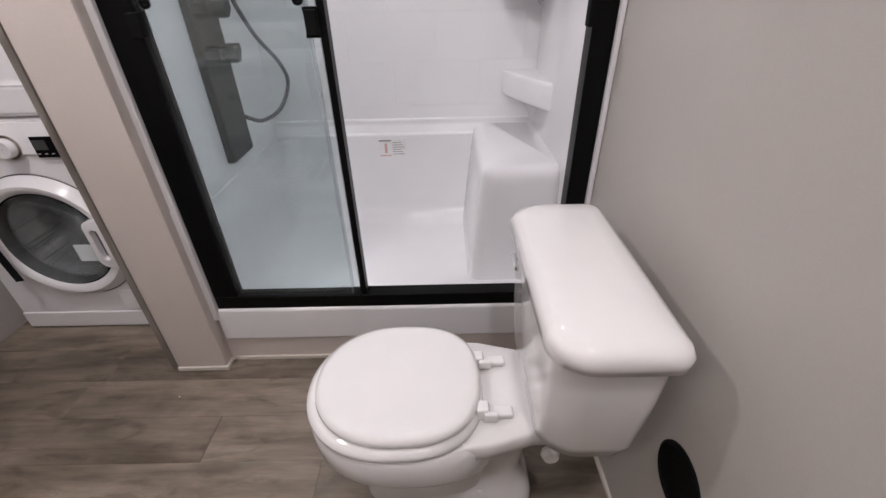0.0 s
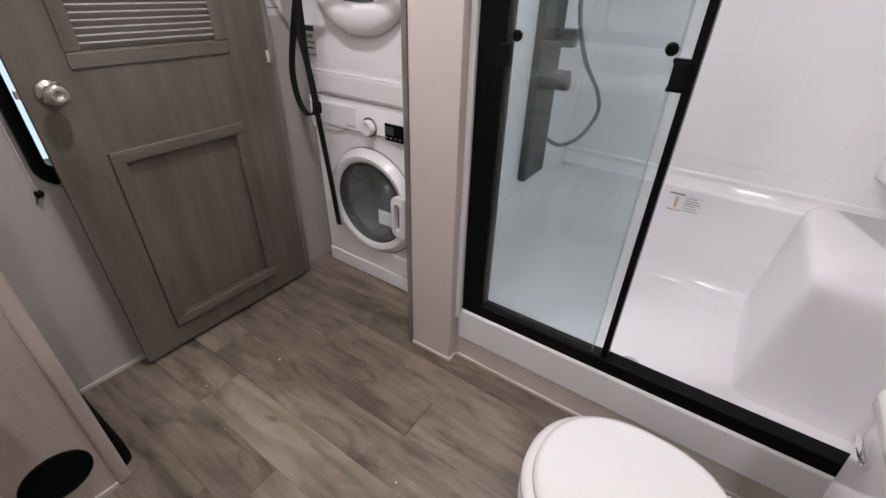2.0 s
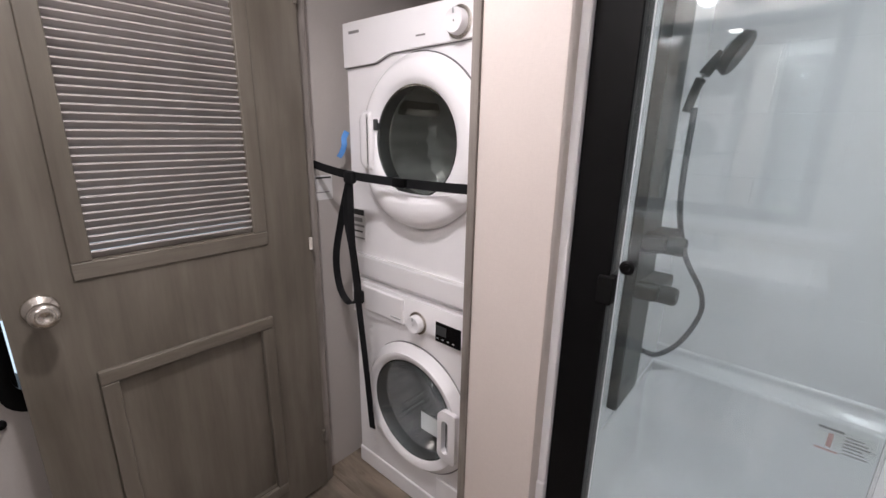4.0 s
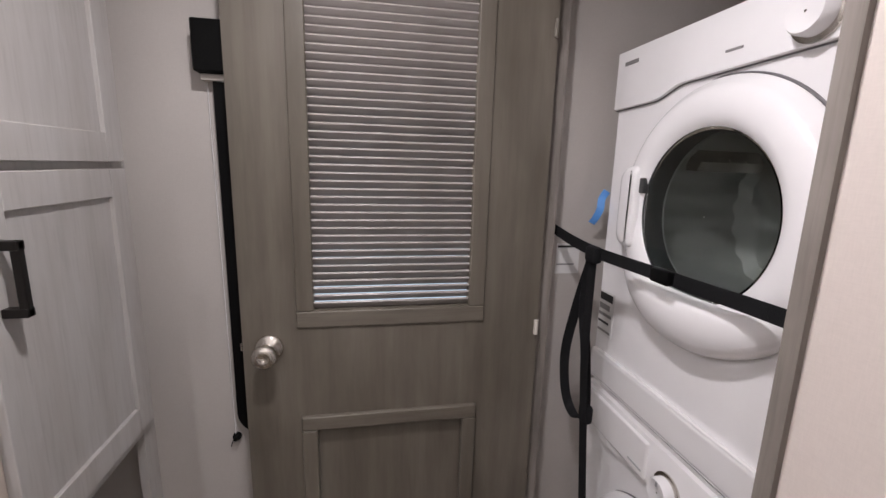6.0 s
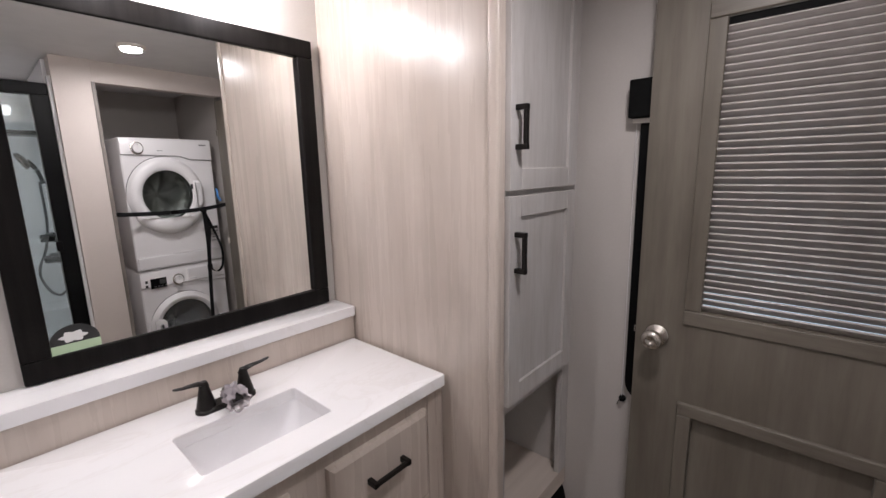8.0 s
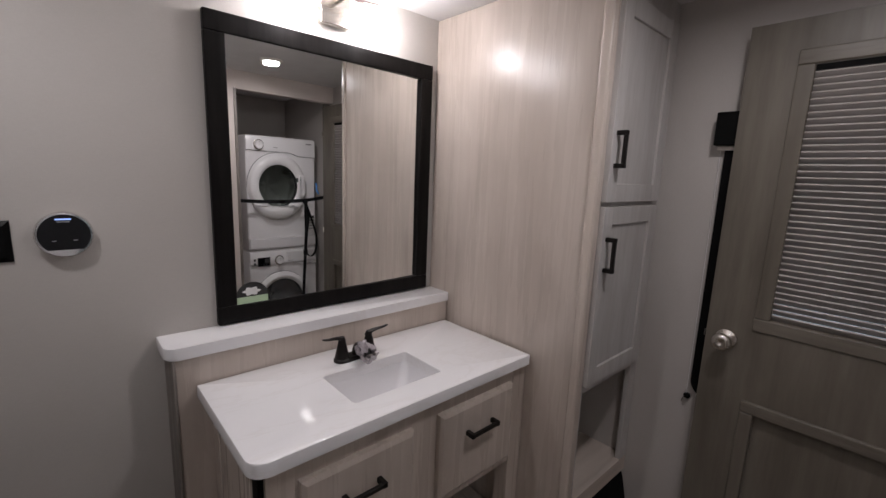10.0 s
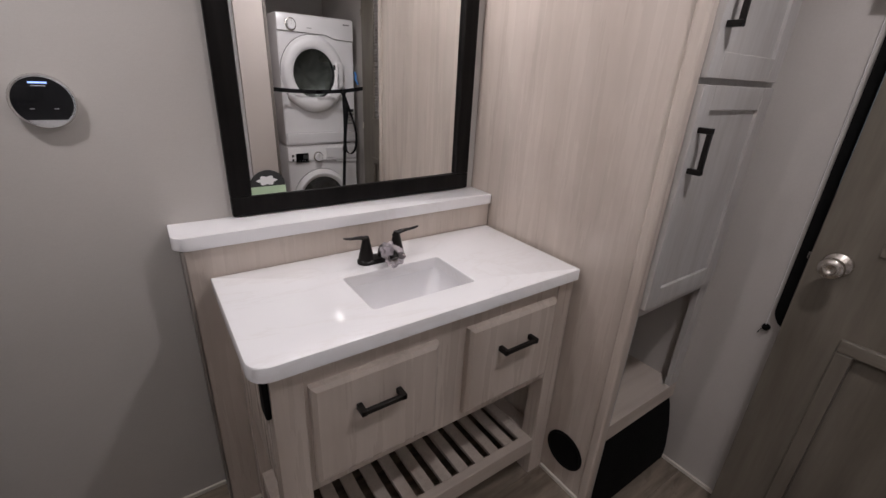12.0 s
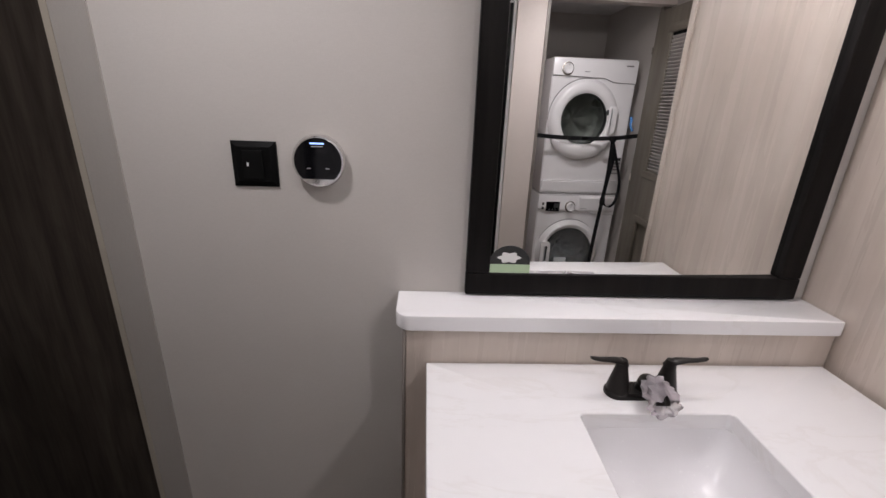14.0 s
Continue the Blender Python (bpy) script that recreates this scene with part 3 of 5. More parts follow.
slab("edge_post", enc, M_BLACK, -0.163, -0.144, 1.22, 1.258, 0.288, 1.9, 0.002)
slab("edge_seal", enc, M_SEAL, -0.193, -0.1875, 1.2225, 1.2255, 0.288, 1.9, 0.001, "milky vinyl seal")
slab("bumper", enc, M_BLACKMATT, -0.6, -0.572, 1.202, 1.23, 1.078, 1.132, 0.003)
slab("pull", enc, M_BLACKMATT, -0.19, -0.16, 1.198, 1.226, 1.075, 1.13, 0.004)
slab("pull_plate", enc, M_BLACKMATT, -0.194, -0.16, 1.21, 1.226, 1.07, 1.079, 0.001)
slab("pull_plate", enc, M_BLACKMATT, -0.194, -0.16, 1.21, 1.226, 1.126, 1.135, 0.001)
slab("bumper", enc, M_BLACKMATT, 0.468, 0.484, 1.2, 1.23, 1.08, 1.15, 0.003)
to_s = Euler((radians(90), 0, 0)).to_matrix().to_4x4()
for x in (-0.557, -0.204):
    bm = bmesh.new()
    add_lathe(bm, [(0.0135, 0), (0.0135, 0.004), (0.01, 0.007), (0.006, 0.007), (0.005, 0.0045)], Matrix.Translation((x, 1.226, 1.15)) @ to_s, 24)
    part("roller_screw", bm, M_BLACK, enc)

tower = thing("shower_tower", (-0.66, 1.65, 0.63), "dark gunmetal shower tower panel with knobs and hand-shower hose", "shower panel")
bm = bmesh.new()
add_box(bm, LX + 0.02, -0.628, 1.56, 1.74, 0.63, 1.75, 0.006)
part("panel", bm, M_TOWER, tower, flat=True)
for z in (0.985, 1.115):
    bm = bmesh.new()
    add_lathe(bm, [(0.028, 0), (0.028, 0.03), (0.024, 0.036), (0.024, 0.085), (0.02, 0.092)], Matrix.Translation((-0.629, 1.61, z)) @ to_e, 24)
    part("knob", bm, M_TOWER, tower)
    slab("shelf_bar", tower, M_TOWER, -0.63, -0.575, 1.566, 1.734, z - 0.012, z + 0.022, 0.006)
bm = bmesh.new()
add_tube(bm, curve_pts([(-0.63, 1.74, 0.75), (-0.6, 1.82, 0.713), (-0.56, 1.93, 0.73), (-0.53, 2.0, 0.815), (-0.54, 1.98, 0.9), (-0.58, 1.87, 1.03), (-0.6, 1.78, 1.2), (-0.6, 1.76, 1.45)], 8), 0.008, 10)
part("hose", bm, M_HOSE, tower)
bm = bmesh.new()
add_tube(bm, curve_pts([(-0.62, 1.77, 1.44), (-0.6, 1.775, 1.52), (-0.56, 1.78, 1.58)], 6), [0.012] * 6 + [0.014] * 7, 12)
part("hand_shower", bm, M_TOWER, tower)
bm = bmesh.new()
add_lathe(bm, [(0.02, 0), (0.05, 0.012), (0.055, 0.03), (0.05, 0.036)], Matrix.Translation((-0.555, 1.78, 1.59)) @ Euler((0, radians(120), 0)).to_matrix().to_4x4(), 28)
part("spray_head", bm, M_TOWER, tower)
slab("rain_head", tower, M_TOWER, -0.63, -0.42, 1.56, 1.74, 1.72, 1.745, 0.006)


# ---- toilet ----
toilet = thing("toilet", (0.14, 0.74, 0), "white two-piece ceramic toilet with closed lid, tank near the wall", "toilet")
TY = 0.74


def egg(x_front, x_back, half, z, power=2.15, seg=56):
    """An oval with a round front at small x and a squarer back."""
    cx = (x_front + x_back) / 2
    rx = (x_back - x_front) / 2
    out = []
    for i in range(seg):
        a = 2 * math.pi * i / seg
        c, s = math.cos(a), math.sin(a)
        p = 2 / (power if c < 0 else power + 0.45)
        out.append((cx + rx * math.copysign(abs(c) ** p, c), TY + half * math.copysign(abs(s) ** p, s), z))
    return out


bm = bmesh.new()
add_loft(bm, [egg(-0.105, 0.25, 0.082, 0.0), egg(-0.105, 0.25, 0.082, 0.02), egg(-0.098, 0.25, 0.076, 0.07), egg(-0.096, 0.25, 0.078, 0.15), egg(-0.108, 0.25, 0.09, 0.22), egg(-0.145, 0.25, 0.135, 0.255), egg(-0.182, 0.245, 0.172, 0.285), egg(-0.194, 0.24, 0.184, 0.31), egg(-0.194, 0.24, 0.183, 0.36), egg(-0.184, 0.238, 0.174, 0.377), egg(-0.172, 0.23, 0.164, 0.384)])
part("bowl", bm, M_CERAMIC, toilet, "", 70)
bm = bmesh.new()
rings = []
for z, i in ((0.29, 0.05), (0.335, 0.01), (0.348, 0.0), (0.381, 0.0), (0.3885, 0.007)):
    rings.append([(0.15, TY - 0.15 + i, z), (0.2, TY - 0.148 + i, z), (0.3, TY - 0.12 + i, z), (0.46 - i, TY - 0.115 + i, z), (0.46 - i, TY + 0.115 - i, z), (0.3, TY + 0.12 - i, z), (0.2, TY + 0.148 - i, z), (0.15, TY + 0.15 - i, z)])
add_loft(bm, rings)
part("deck", bm, M_CERAMIC, toilet, "", 60)
bm = bmesh.new()
add_loft(bm, [[(x, y, z) for x, y in rounded(0.01 + i, 0.34 - i, TY - 0.085 + i * 0.7, TY + 0.085 - i * 0.7, (0.05, 0.05, 0.05, 0.05))] for z, i in ((0.0, 0.0), (0.035, 0.002), (0.058, 0.008), (0.07, 0.016), (0.09, 0.028), (0.14, 0.034), (0.3, 0.02))])
part("foot", bm, M_CERAMIC, toilet, "", 60)
for s in (-1, 1):
    bm = bmesh.new()
    add_lathe(bm, [(0.016, 0), (0.016, 0.012), (0.011, 0.02), (0.003, 0.022)], Matrix.Translation((0.2, TY + s * 0.062, 0.058)), 20)
    part("bolt_cap", bm, M_SEAT, toilet)
bm = bmesh.new()
add_loft(bm, [egg(-0.186, 0.2, 0.174, 0.385), egg(-0.194, 0.202, 0.18, 0.393), egg(-0.193, 0.2, 0.179, 0.403), egg(-0.18, 0.19, 0.167, 0.411)])
part("seat", bm, M_SEAT, toilet, "", 70)
bm = bmesh.new()
add_loft(bm, [egg(-0.164, 0.193, 0.16, 0.4105), egg(-0.172, 0.196, 0.166, 0.418), egg(-0.17, 0.194, 0.164, 0.429), egg(-0.158, 0.185, 0.154, 0.4345), egg(-0.145, 0.175, 0.143, 0.4358)])
lid = part("lid", bm, M_SEAT, toilet, "", 70)
lid.data.polygons[max(range(len(lid.data.polygons)), key=lambda q: lid.data.polygons[q].center.z)].use_smooth = False
for y in (TY - 0.072, TY + 0.072):
    bm = bmesh.new()
    add_box(bm, 0.182, 0.21, y - 0.018, y + 0.012, 0.392, 0.424, 0.005)
    add_box(bm, 0.207, 0.262, y - 0.014, y + 0.014, 0.388, 0.404, 0.005)
    add_box(bm, 0.198, 0.228, y - 0.026, y - 0.013, 0.396, 0.419, 0.004)
    part("hinge", bm, M_SEAT, toilet, flat=True)


def tank_ring(z, x0, x1, half, bow, r=0.05):
    out = []
    for x, y in rounded(x0, x1, -half, half, (r, r * 0.5, r * 0.5, r), 7):
        k = (x1 - x) / (x1 - x0)
        out.append((x - 0.012 - bow * k * (1 - (y / half) ** 2), TY - 0.004 + y * 0.94, z))
    return out


bm = bmesh.new()
add_loft(bm, [tank_ring(0.388, 0.335, 0.46, 0.13, 0.02, 0.06), tank_ring(0.396, 0.325, 0.466, 0.165, 0.024, 0.06), tank_ring(0.415, 0.32, 0.47, 0.195, 0.026, 0.06), tank_ring(0.47, 0.316, 0.474, 0.215, 0.028, 0.055), tank_ring(0.6, 0.311, 0.478, 0.228, 0.03, 0.05), tank_ring(0.7, 0.308, 0.48, 0.234, 0.03, 0.05)])
part("tank", bm, M_CERAMIC, toilet, "", 70)
bm = bmesh.new()
add_loft(bm, [tank_ring(0.698, 0.304, 0.484, 0.24, 0.03, 0.05), tank_ring(0.702, 0.298, 0.492, 0.253, 0.034, 0.055), tank_ring(0.726, 0.298, 0.492, 0.255, 0.034, 0.055), tank_ring(0.739, 0.304, 0.487, 0.248, 0.032, 0.055), tank_ring(0.747, 0.318, 0.474, 0.228, 0.026, 0.045), tank_ring(0.751, 0.35, 0.445, 0.19, 0.02, 0.03)])
part("tank_lid", bm, M_CERAMIC, toilet, "", 70)
bm = bmesh.new()
add_lathe(bm, [(0.014, 0), (0.014, 0.008), (0.008, 0.014)], Matrix.Translation((0.3, 0.895, 0.645)) @ Euler((0, radians(-90), 0)).to_matrix().to_4x4(), 18)
add_box(bm, 0.275, 0.285, 0.845, 0.905, 0.637, 0.652, 0.004)
part("flush_lever", bm, M_CHROME, toilet, "chrome flush lever")
valve = thing("supply_valve", (0.42, 0.69, 0.2), "white plastic toilet supply valve and hose by the wall", "valve")
bm = bmesh.new()
add_lathe(bm, [(0.02, 0), (0.024, 0.01), (0.018, 0.024)], Matrix.Translation((0.37, 0.7, 0.2)) @ to_s, 20)
add_tube(bm, [(0.37, 0.71, 0.2), (0.552, 0.71, 0.19)], 0.009, 10)
part("tap", bm, M_SEAT, valve)
bm = bmesh.new()
add_tube(bm, curve_pts([(0.38, 0.71, 0.2), (0.395, 0.7, 0.26), (0.395, 0.68, 0.33), (0.385, 0.66, 0.41)], 6), 0.006, 8)
part("hose", bm, M_HOSE, valve)


def oval_vent(at, normal_axis, ry, rz, label):
    v = thing("floor_vent", at, label, "vent")
    bm = bmesh.new()
    seg = 40
    rings = []
    for k, d in ((1.0, 0.0), (1.0, 0.004), (0.93, 0.007), (0.86, 0.004), (0.84, 0.002)):
        rings.append([(at[0] + d * normal_axis, at[1] + ry * k * math.cos(2 * math.pi * i / seg), at[2] + rz * k * math.sin(2 * math.pi * i / seg)) for i in range(seg)])
    add_loft(bm, rings)
    part("cover", bm, M_BLACKMATT, v)


oval_vent((EX, 0.522, 0.385), -1, 0.07, 0.07, "round black plastic vent cover low on the wall")

# ---- laundry pair ----


def ring_plate(bm, x0, x1, z0, z1, cx, cz, r, y):
    """A front sheet with a round hole in it."""
    n = 48
    circle = [(cx + r * math.cos(2 * math.pi * k / n), cz + r * math.sin(2 * math.pi * k / n)) for k in range(n)]
    outer = []
    for px_, pz_ in circle:
        dx, dz = px_ - cx, pz_ - cz
        k = min((x1 - cx) / dx if dx > 1e-6 else (x0 - cx) / dx if dx < -1e-6 else 1e9, (z1 - cz) / dz if dz > 1e-6 else (z0 - cz) / dz if dz < -1e-6 else 1e9)
        outer.append((cx + dx * k, cz + dz * k))
    for cxn, czn in ((x0, z0), (x1, z0), (x1, z1), (x0, z1)):
        i = min(range(n), key=lambda q: (outer[q][0] - cxn) ** 2 + (outer[q][1] - czn) ** 2)
        outer[i] = (cxn, czn)
    add_loft(bm, [[(a, y, c) for a, c in outer], [(a, y, c) for a, c in circle]], True, False)


def arc_seam(parent, c, r, a0, a1):
    """A thin dark crease that fades out at both ends."""
    bm = bmesh.new()
    n = 36
    pts = [c @ Vector((r * math.cos(radians(a0 + (a1 - a0) * q / n)), r * math.sin(radians(a0 + (a1 - a0) * q / n)), 0.001)) for q in range(n + 1)]
    add_tube(bm, pts, [0.0003 + 0.0022 * math.sin(math.pi * q / n) ** 0.6 for q in range(n + 1)], 6)
    part("door_seam", bm, M_SEAM, parent, "dark seam beside the door", 60)


def machine(name, z, height, label, top_panel, door_z, r_out, r_glass, pane_mat, drum_mat, deep, cx, seams):
    x0, x1, yf, yb = -1.583, -0.988, 1.4, 1.95
    m = thing(name, (-1.285, 1.67, z), label, name.replace("_", " "))
    bm = bmesh.new()
    e = 0.012
    add_loft(bm, [[(x, y, z_) for x, z_ in rounded(x0 + i, x1 - i, z + i, z + height - i, (e, e, e, e), 3)] for y, i in ((yb, 0.0), (yf + 0.012, 0.0), (yf + 0.004, 0.003), (yf, 0.01))], True, False)
    ring_plate(bm, x0 + 0.0105, x1 - 0.0105, z + 0.0105, z + height - 0.0105, cx, door_z, r_glass, yf)
    part("body", bm, M_APPL, m)
    zl, zr, zt = z + height - top_panel - 0.012, z + height - top_panel + 0.024, z + height - 0.008
    foot = [(x0 + 0.004, zl), (-1.44, zl + 0.004)]
    foot += [(-1.44 + 0.1 * q / 8, zl + 0.004 + (zr - zl - 0.012) * (0.5 - 0.5 * math.cos(math.pi * q / 8))) for q in range(1, 9)] + [(x1 - 0.004, zr)]
    bm = bmesh.new()
    sheet = foot + [(x1 - 0.004, zt), (x0 + 0.004, zt)]
    mid = (x0 + x1) / 2
    add_loft(bm, [[(px_ + (d if px_ < mid else -d), y_, pz_ + (-d * 0.6 if pz_ > zt - 0.001 else d * 0.4)) for px_, pz_ in sheet] for y_, d in ((yf + 0.01, 0.0), (yf - 0.007, 0.0), (yf - 0.011, 0.0015), (yf - 0.012, 0.004))])
    part("control_panel", bm, M_APPL, m, "", 40)
    bm = bmesh.new()
    add_tube(bm, [(px_, yf - 0.002, pz_ - 0.001) for px_, pz_ in foot], 0.0018, 6)
    part("panel_seam", bm, M_SEAM, m)
    slab("plinth", m, M_APPL, x0 + 0.004, x1 - 0.004, yf - 0.006, yf + 0.01, z + 0.012, z + 0.085, 0.005)
    c = Matrix.Translation((cx, yf - 0.001, door_z)) @ to_s
    bm = bmesh.new()
    prof = [(r_out + 0.008, 0.0), (r_out + 0.006, 0.006), (r_out - 0.002, 0.01), (r_out - 0.006, 0.02), (r_out - 0.018, 0.028), (r_out * 0.6 + r_glass * 0.4, 0.034), (r_glass + 0.025, 0.034), (r_glass + 0.01, 0.03), (r_glass + 0.001, 0.022)]
    add_lathe(bm, prof, c, 64, False)
    d = part("door", bm, M_APPL, m, "", 60)
    bm = bmesh.new()
    add_lathe(bm, [(r, 0.019 - deep * d) for r, d in ((r_glass + 0.003, 0.0), (r_glass * 0.86, 0.34), (r_glass * 0.66, 0.7), (r_glass * 0.4, 0.9), (0.002, 1.0), (0.002, 0.95), (r_glass * 0.39, 0.85), (r_glass * 0.64, 0.65), (r_glass * 0.84, 0.29), (r_glass - 0.004, -0.03))], c, 48, False)
    g = part("door_glass", bm, pane_mat, d, "moulded glass porthole", 70)
    g.visible_shadow = False
    bm = bmesh.new()
    add_lathe(bm, [(r_glass + 0.002, 0.0215), (r_glass - 0.002, 0.008), (r_glass * 0.99, -0.012), (r_glass * 1.0, -0.028)], c, 48, False)
    part("gasket", bm, M_RUBBER, d, "", 70)
    for a0, a1 in seams:
        arc_seam(m, c, r_out + 0.0095, a0, a1)
    bm = bmesh.new()
    rings = []
    for r, d_, w in ((r_glass * 0.97, -0.028, 0.0), (r_glass * 1.3, -0.04, 0.0), (r_glass * 1.33, -0.06, 0.005), (r_glass * 1.33, -0.27, 0.005), (r_glass * 1.15, -0.285, 0.003), (r_glass * 0.95, -0.282, 0.0), (r_glass * 0.7, -0.276, 0.0), (r_glass * 0.4, -0.272, 0.0), (r_glass * 0.2, -0.26, 0.0), (0.01, -0.258, 0.0)):
        rings.append([c @ Vector(((r + w * math.cos(24 * a)) * math.cos(a), (r + w * math.cos(24 * a)) * math.sin(a), d_ + (0.012 * math.cos(6 * a + 9 * r) if 0.3 * r_glass < r < r_glass and d_ < -0.2 else 0.0))) for a in [2 * math.pi * q / 144 for q in range(144)]])
    add_loft(bm, rings, True, False)
    part("drum", bm, drum_mat, m, "perforated steel drum", 40)
    for k in range(3):
        a = 2 * math.pi * k / 3 + 0.5
        bm = bmesh.new()
        q = c @ Matrix.Rotation(a, 4, "Z")
        add_loft(bm, [[q @ Vector((r_glass * rr, w, h)) for w, rr in ((-0.03, 1.34), (-0.012, 1.12), (0.012, 1.12), (0.03, 1.34))] for h in (-0.1, -0.27)])
        part("drum_paddle", bm, M_NICKEL, m)
    return m, d, c, cx, yf


washer, wdoor, wc, cx, yf = machine("washing_machine", 0.0, 0.85, "white front-loading washing machine standing on the closet floor", 0.13, 0.425, 0.237, 0.186, M_PORTGLASS, M_BRIGHTDRUM, 0.075, -1.255, ((20, 130), (-80, -15)))
wcx = cx
dryer, ddoor, dc, cx, yf = machine("tumble_dryer", 0.853, 0.862, "white front-loading tumble dryer stacked on the washing machine", 0.13, 1.345, 0.242, 0.162, M_DRUMGLASS, M_DRUM, 0.01, -1.243, ((-5, 98), (-112, -22)))


def dial(parent, x, z, r):
    c = Matrix.Translation((x, yf - 0.012, z)) @ to_s
    bm = bmesh.new()
    add_lathe(bm, [(r * 1.25, 0), (r * 1.25, 0.004), (r * 1.05, 0.006)], c, 36)
    part("dial_ring", bm, M_NICKEL, parent, "silver ring")
    bm = bmesh.new()
    add_lathe(bm, [(r, 0.004), (r * 0.98, 0.022), (r * 0.88, 0.028), (r * 0.6, 0.026), (0.002, 0.025)], c, 36, False)
    part("dial", bm, M_APPL, parent, "", 50)
    slab("pointer", parent, M_APPLGREY, x - 0.002, x + 0.002, yf - 0.0415, yf - 0.0385, z + r * 0.5, z + r * 0.85, 0)


dial(washer, -1.234, 0.765, 0.031)
slab("display", washer, M_BLACKGLASS, -1.155, -1.052, yf - 0.0145, yf - 0.011, 0.73, 0.797, 0.001, "black display window")
slab("lcd", washer, M_RUBBER, -1.152, -1.11, yf - 0.0155, yf - 0.0135, 0.755, 0.786, 0)
for k in range(4):
    slab("button", washer, M_APPLGREY, -1.15 + k * 0.022, -1.142 + k * 0.022, yf - 0.0155, yf - 0.0135, 0.741, 0.744, 0)
for zz in (0.742, 0.772):
    slab("button", washer, M_INK, -1.036, -1.02, yf - 0.0145, yf - 0.0115, zz, zz + 0.018, 0.001, "small black button")
slab("detergent_drawer", washer, M_APPL, -1.575, -1.3, yf - 0.019, yf, 0.735, 0.83, 0.006)
slab("drawer_grip", washer, M_APPLGREY, -1.36, -1.31, yf - 0.0205, yf - 0.018, 0.752, 0.756, 0.0008)
slab("filter_flap", washer, M_APPL, -1.15, -1.01, yf - 0.009, yf, 0.1, 0.19, 0.003)
hx = wcx + 0.165
bm = bmesh.new()
grip_out = rounded(hx - 0.022, hx + 0.052, 0.328, 0.516, (0.03, 0.012, 0.012, 0.03), 5)
grip_in = rounded(hx - 0.001, hx + 0.027, 0.36, 0.484, (0.013,) * 4, 5)
add_loft(bm, [[(x, y_, z) for x, z in loop] for loop, y_ in ((grip_out, yf - 0.03), (grip_out, yf - 0.048), (grip_in, yf - 0.052), (grip_in, yf - 0.03))], True, False)
part("handle", bm, M_APPL, wdoor, "", 40)
slab("handle_well", wdoor, M_APPLGREY, hx + 0.012, hx + 0.03, yf - 0.0405, yf - 0.034, 0.36, 0.484, 0.003)
dial(dryer, -1.09, 1.648, 0.032)
slab("indicator", dryer, M_PRINT, -1.245, -1.21, yf - 0.0135, yf - 0.0115, 1.632, 1.636, 0)
slab("badge", dryer, M_PRINT, -1.545, -1.495, yf - 0.0135, yf - 0.0115, 1.672, 1.68, 0, "small grey maker's badge")
slab("handle_recess", ddoor, M_RUBBER, cx - 0.17, cx - 0.154, yf - 0.034, yf - 0.018, 1.378, 1.412, 0.003)
bm = bmesh.new()
add_loft(bm, [[(x, y, z) for x, z in rounded(cx - 0.232 + i, cx - 0.168 - i * 0.4, 1.252 + i, 1.438 - i, (0.03, 0.012, 0.012, 0.03), 5)] for y, i in ((yf - 0.02, 0.0), (yf - 0.034, 0.001), (yf - 0.041, 0.005), (yf - 0.044, 0.012), (yf - 0.045, 0.02))])
part("handle", bm, M_APPL, ddoor, "", 50)
bm = bmesh.new()
rows_ = []
for v, out in ((0.0, 0.012), (0.0, 0.046), (0.06, 0.056), (0.25, 0.06), (0.5, 0.058), (0.72, 0.05), (0.88, 0.04), (0.96, 0.026), (1.0, 0.006)):
    row_ = []
    for q in range(33):
        xx = -0.212 + 0.424 * q / 32
        lip = -0.122 - 0.03 * (1 - (xx / 0.212) ** 2)
        low = -math.sqrt(0.26 ** 2 - xx * xx)
        low = min(low, lip - 0.001)
        fade = 0.35 + 0.65 * (1 - abs(xx / 0.212) ** 3)
        row_.append((cx + xx, yf - 0.002 - out * fade, 1.345 + lip + (low - lip) * v))
    rows_.append(row_)
add_loft(bm, rows_, False, False)
part("scoop", bm, M_APPL, ddoor, "", 60)
slab("vent_skirt", dryer, M_APPL, -1.575, -0.998, yf - 0.011, yf, 0.862, 0.945, 0.0105, "", 4)
slab("leaflet", washer, M_PAPER, -1.285, -1.185, yf + 0.06, yf + 0.063, 0.285, 0.36, 0.001, "white leaflet behind the porthole")
slab("energy_label", dryer, M_PAPER, -1.57, -1.505, yf - 0.002, yf + 0.001, 0.99, 1.11, 0, "printed paper label")
for k, (a, b_, mt) in enumerate(((1.085, 1.105, M_INK), (1.06, 1.075, M_PRINT), (1.042, 1.05, M_PRINT), (1.022, 1.028, M_INK), (0.998, 1.004, M_PRINT))):
    slab("print", dryer, mt, -1.567, -1.51 - 0.01 * (k % 2), yf - 0.003, yf - 0.0015, a, b_, 0)
cardlab = thing("wall_label", (WX, 1.33, 1.19), "small white printed label stuck on the closet wall", "label")
slab("paper", cardlab, M_PAPER, WX, WX + 0.0015, 1.295, 1.365, 1.135, 1.222, 0)
slab("print", cardlab, M_INK, WX + 0.0015, WX + 0.0025, 1.298, 1.36, 1.21, 1.216, 0)
slab("print", cardlab, M_PRINT, WX + 0.0015, WX + 0.0025, 1.298, 1.35, 1.16, 1.164, 0)
tape = thing("tape_scrap", (-1.585, 1.39, 1.3), "crumpled scrap of blue painter's tape on the dryer edge", "tape")
bm = bmesh.new()
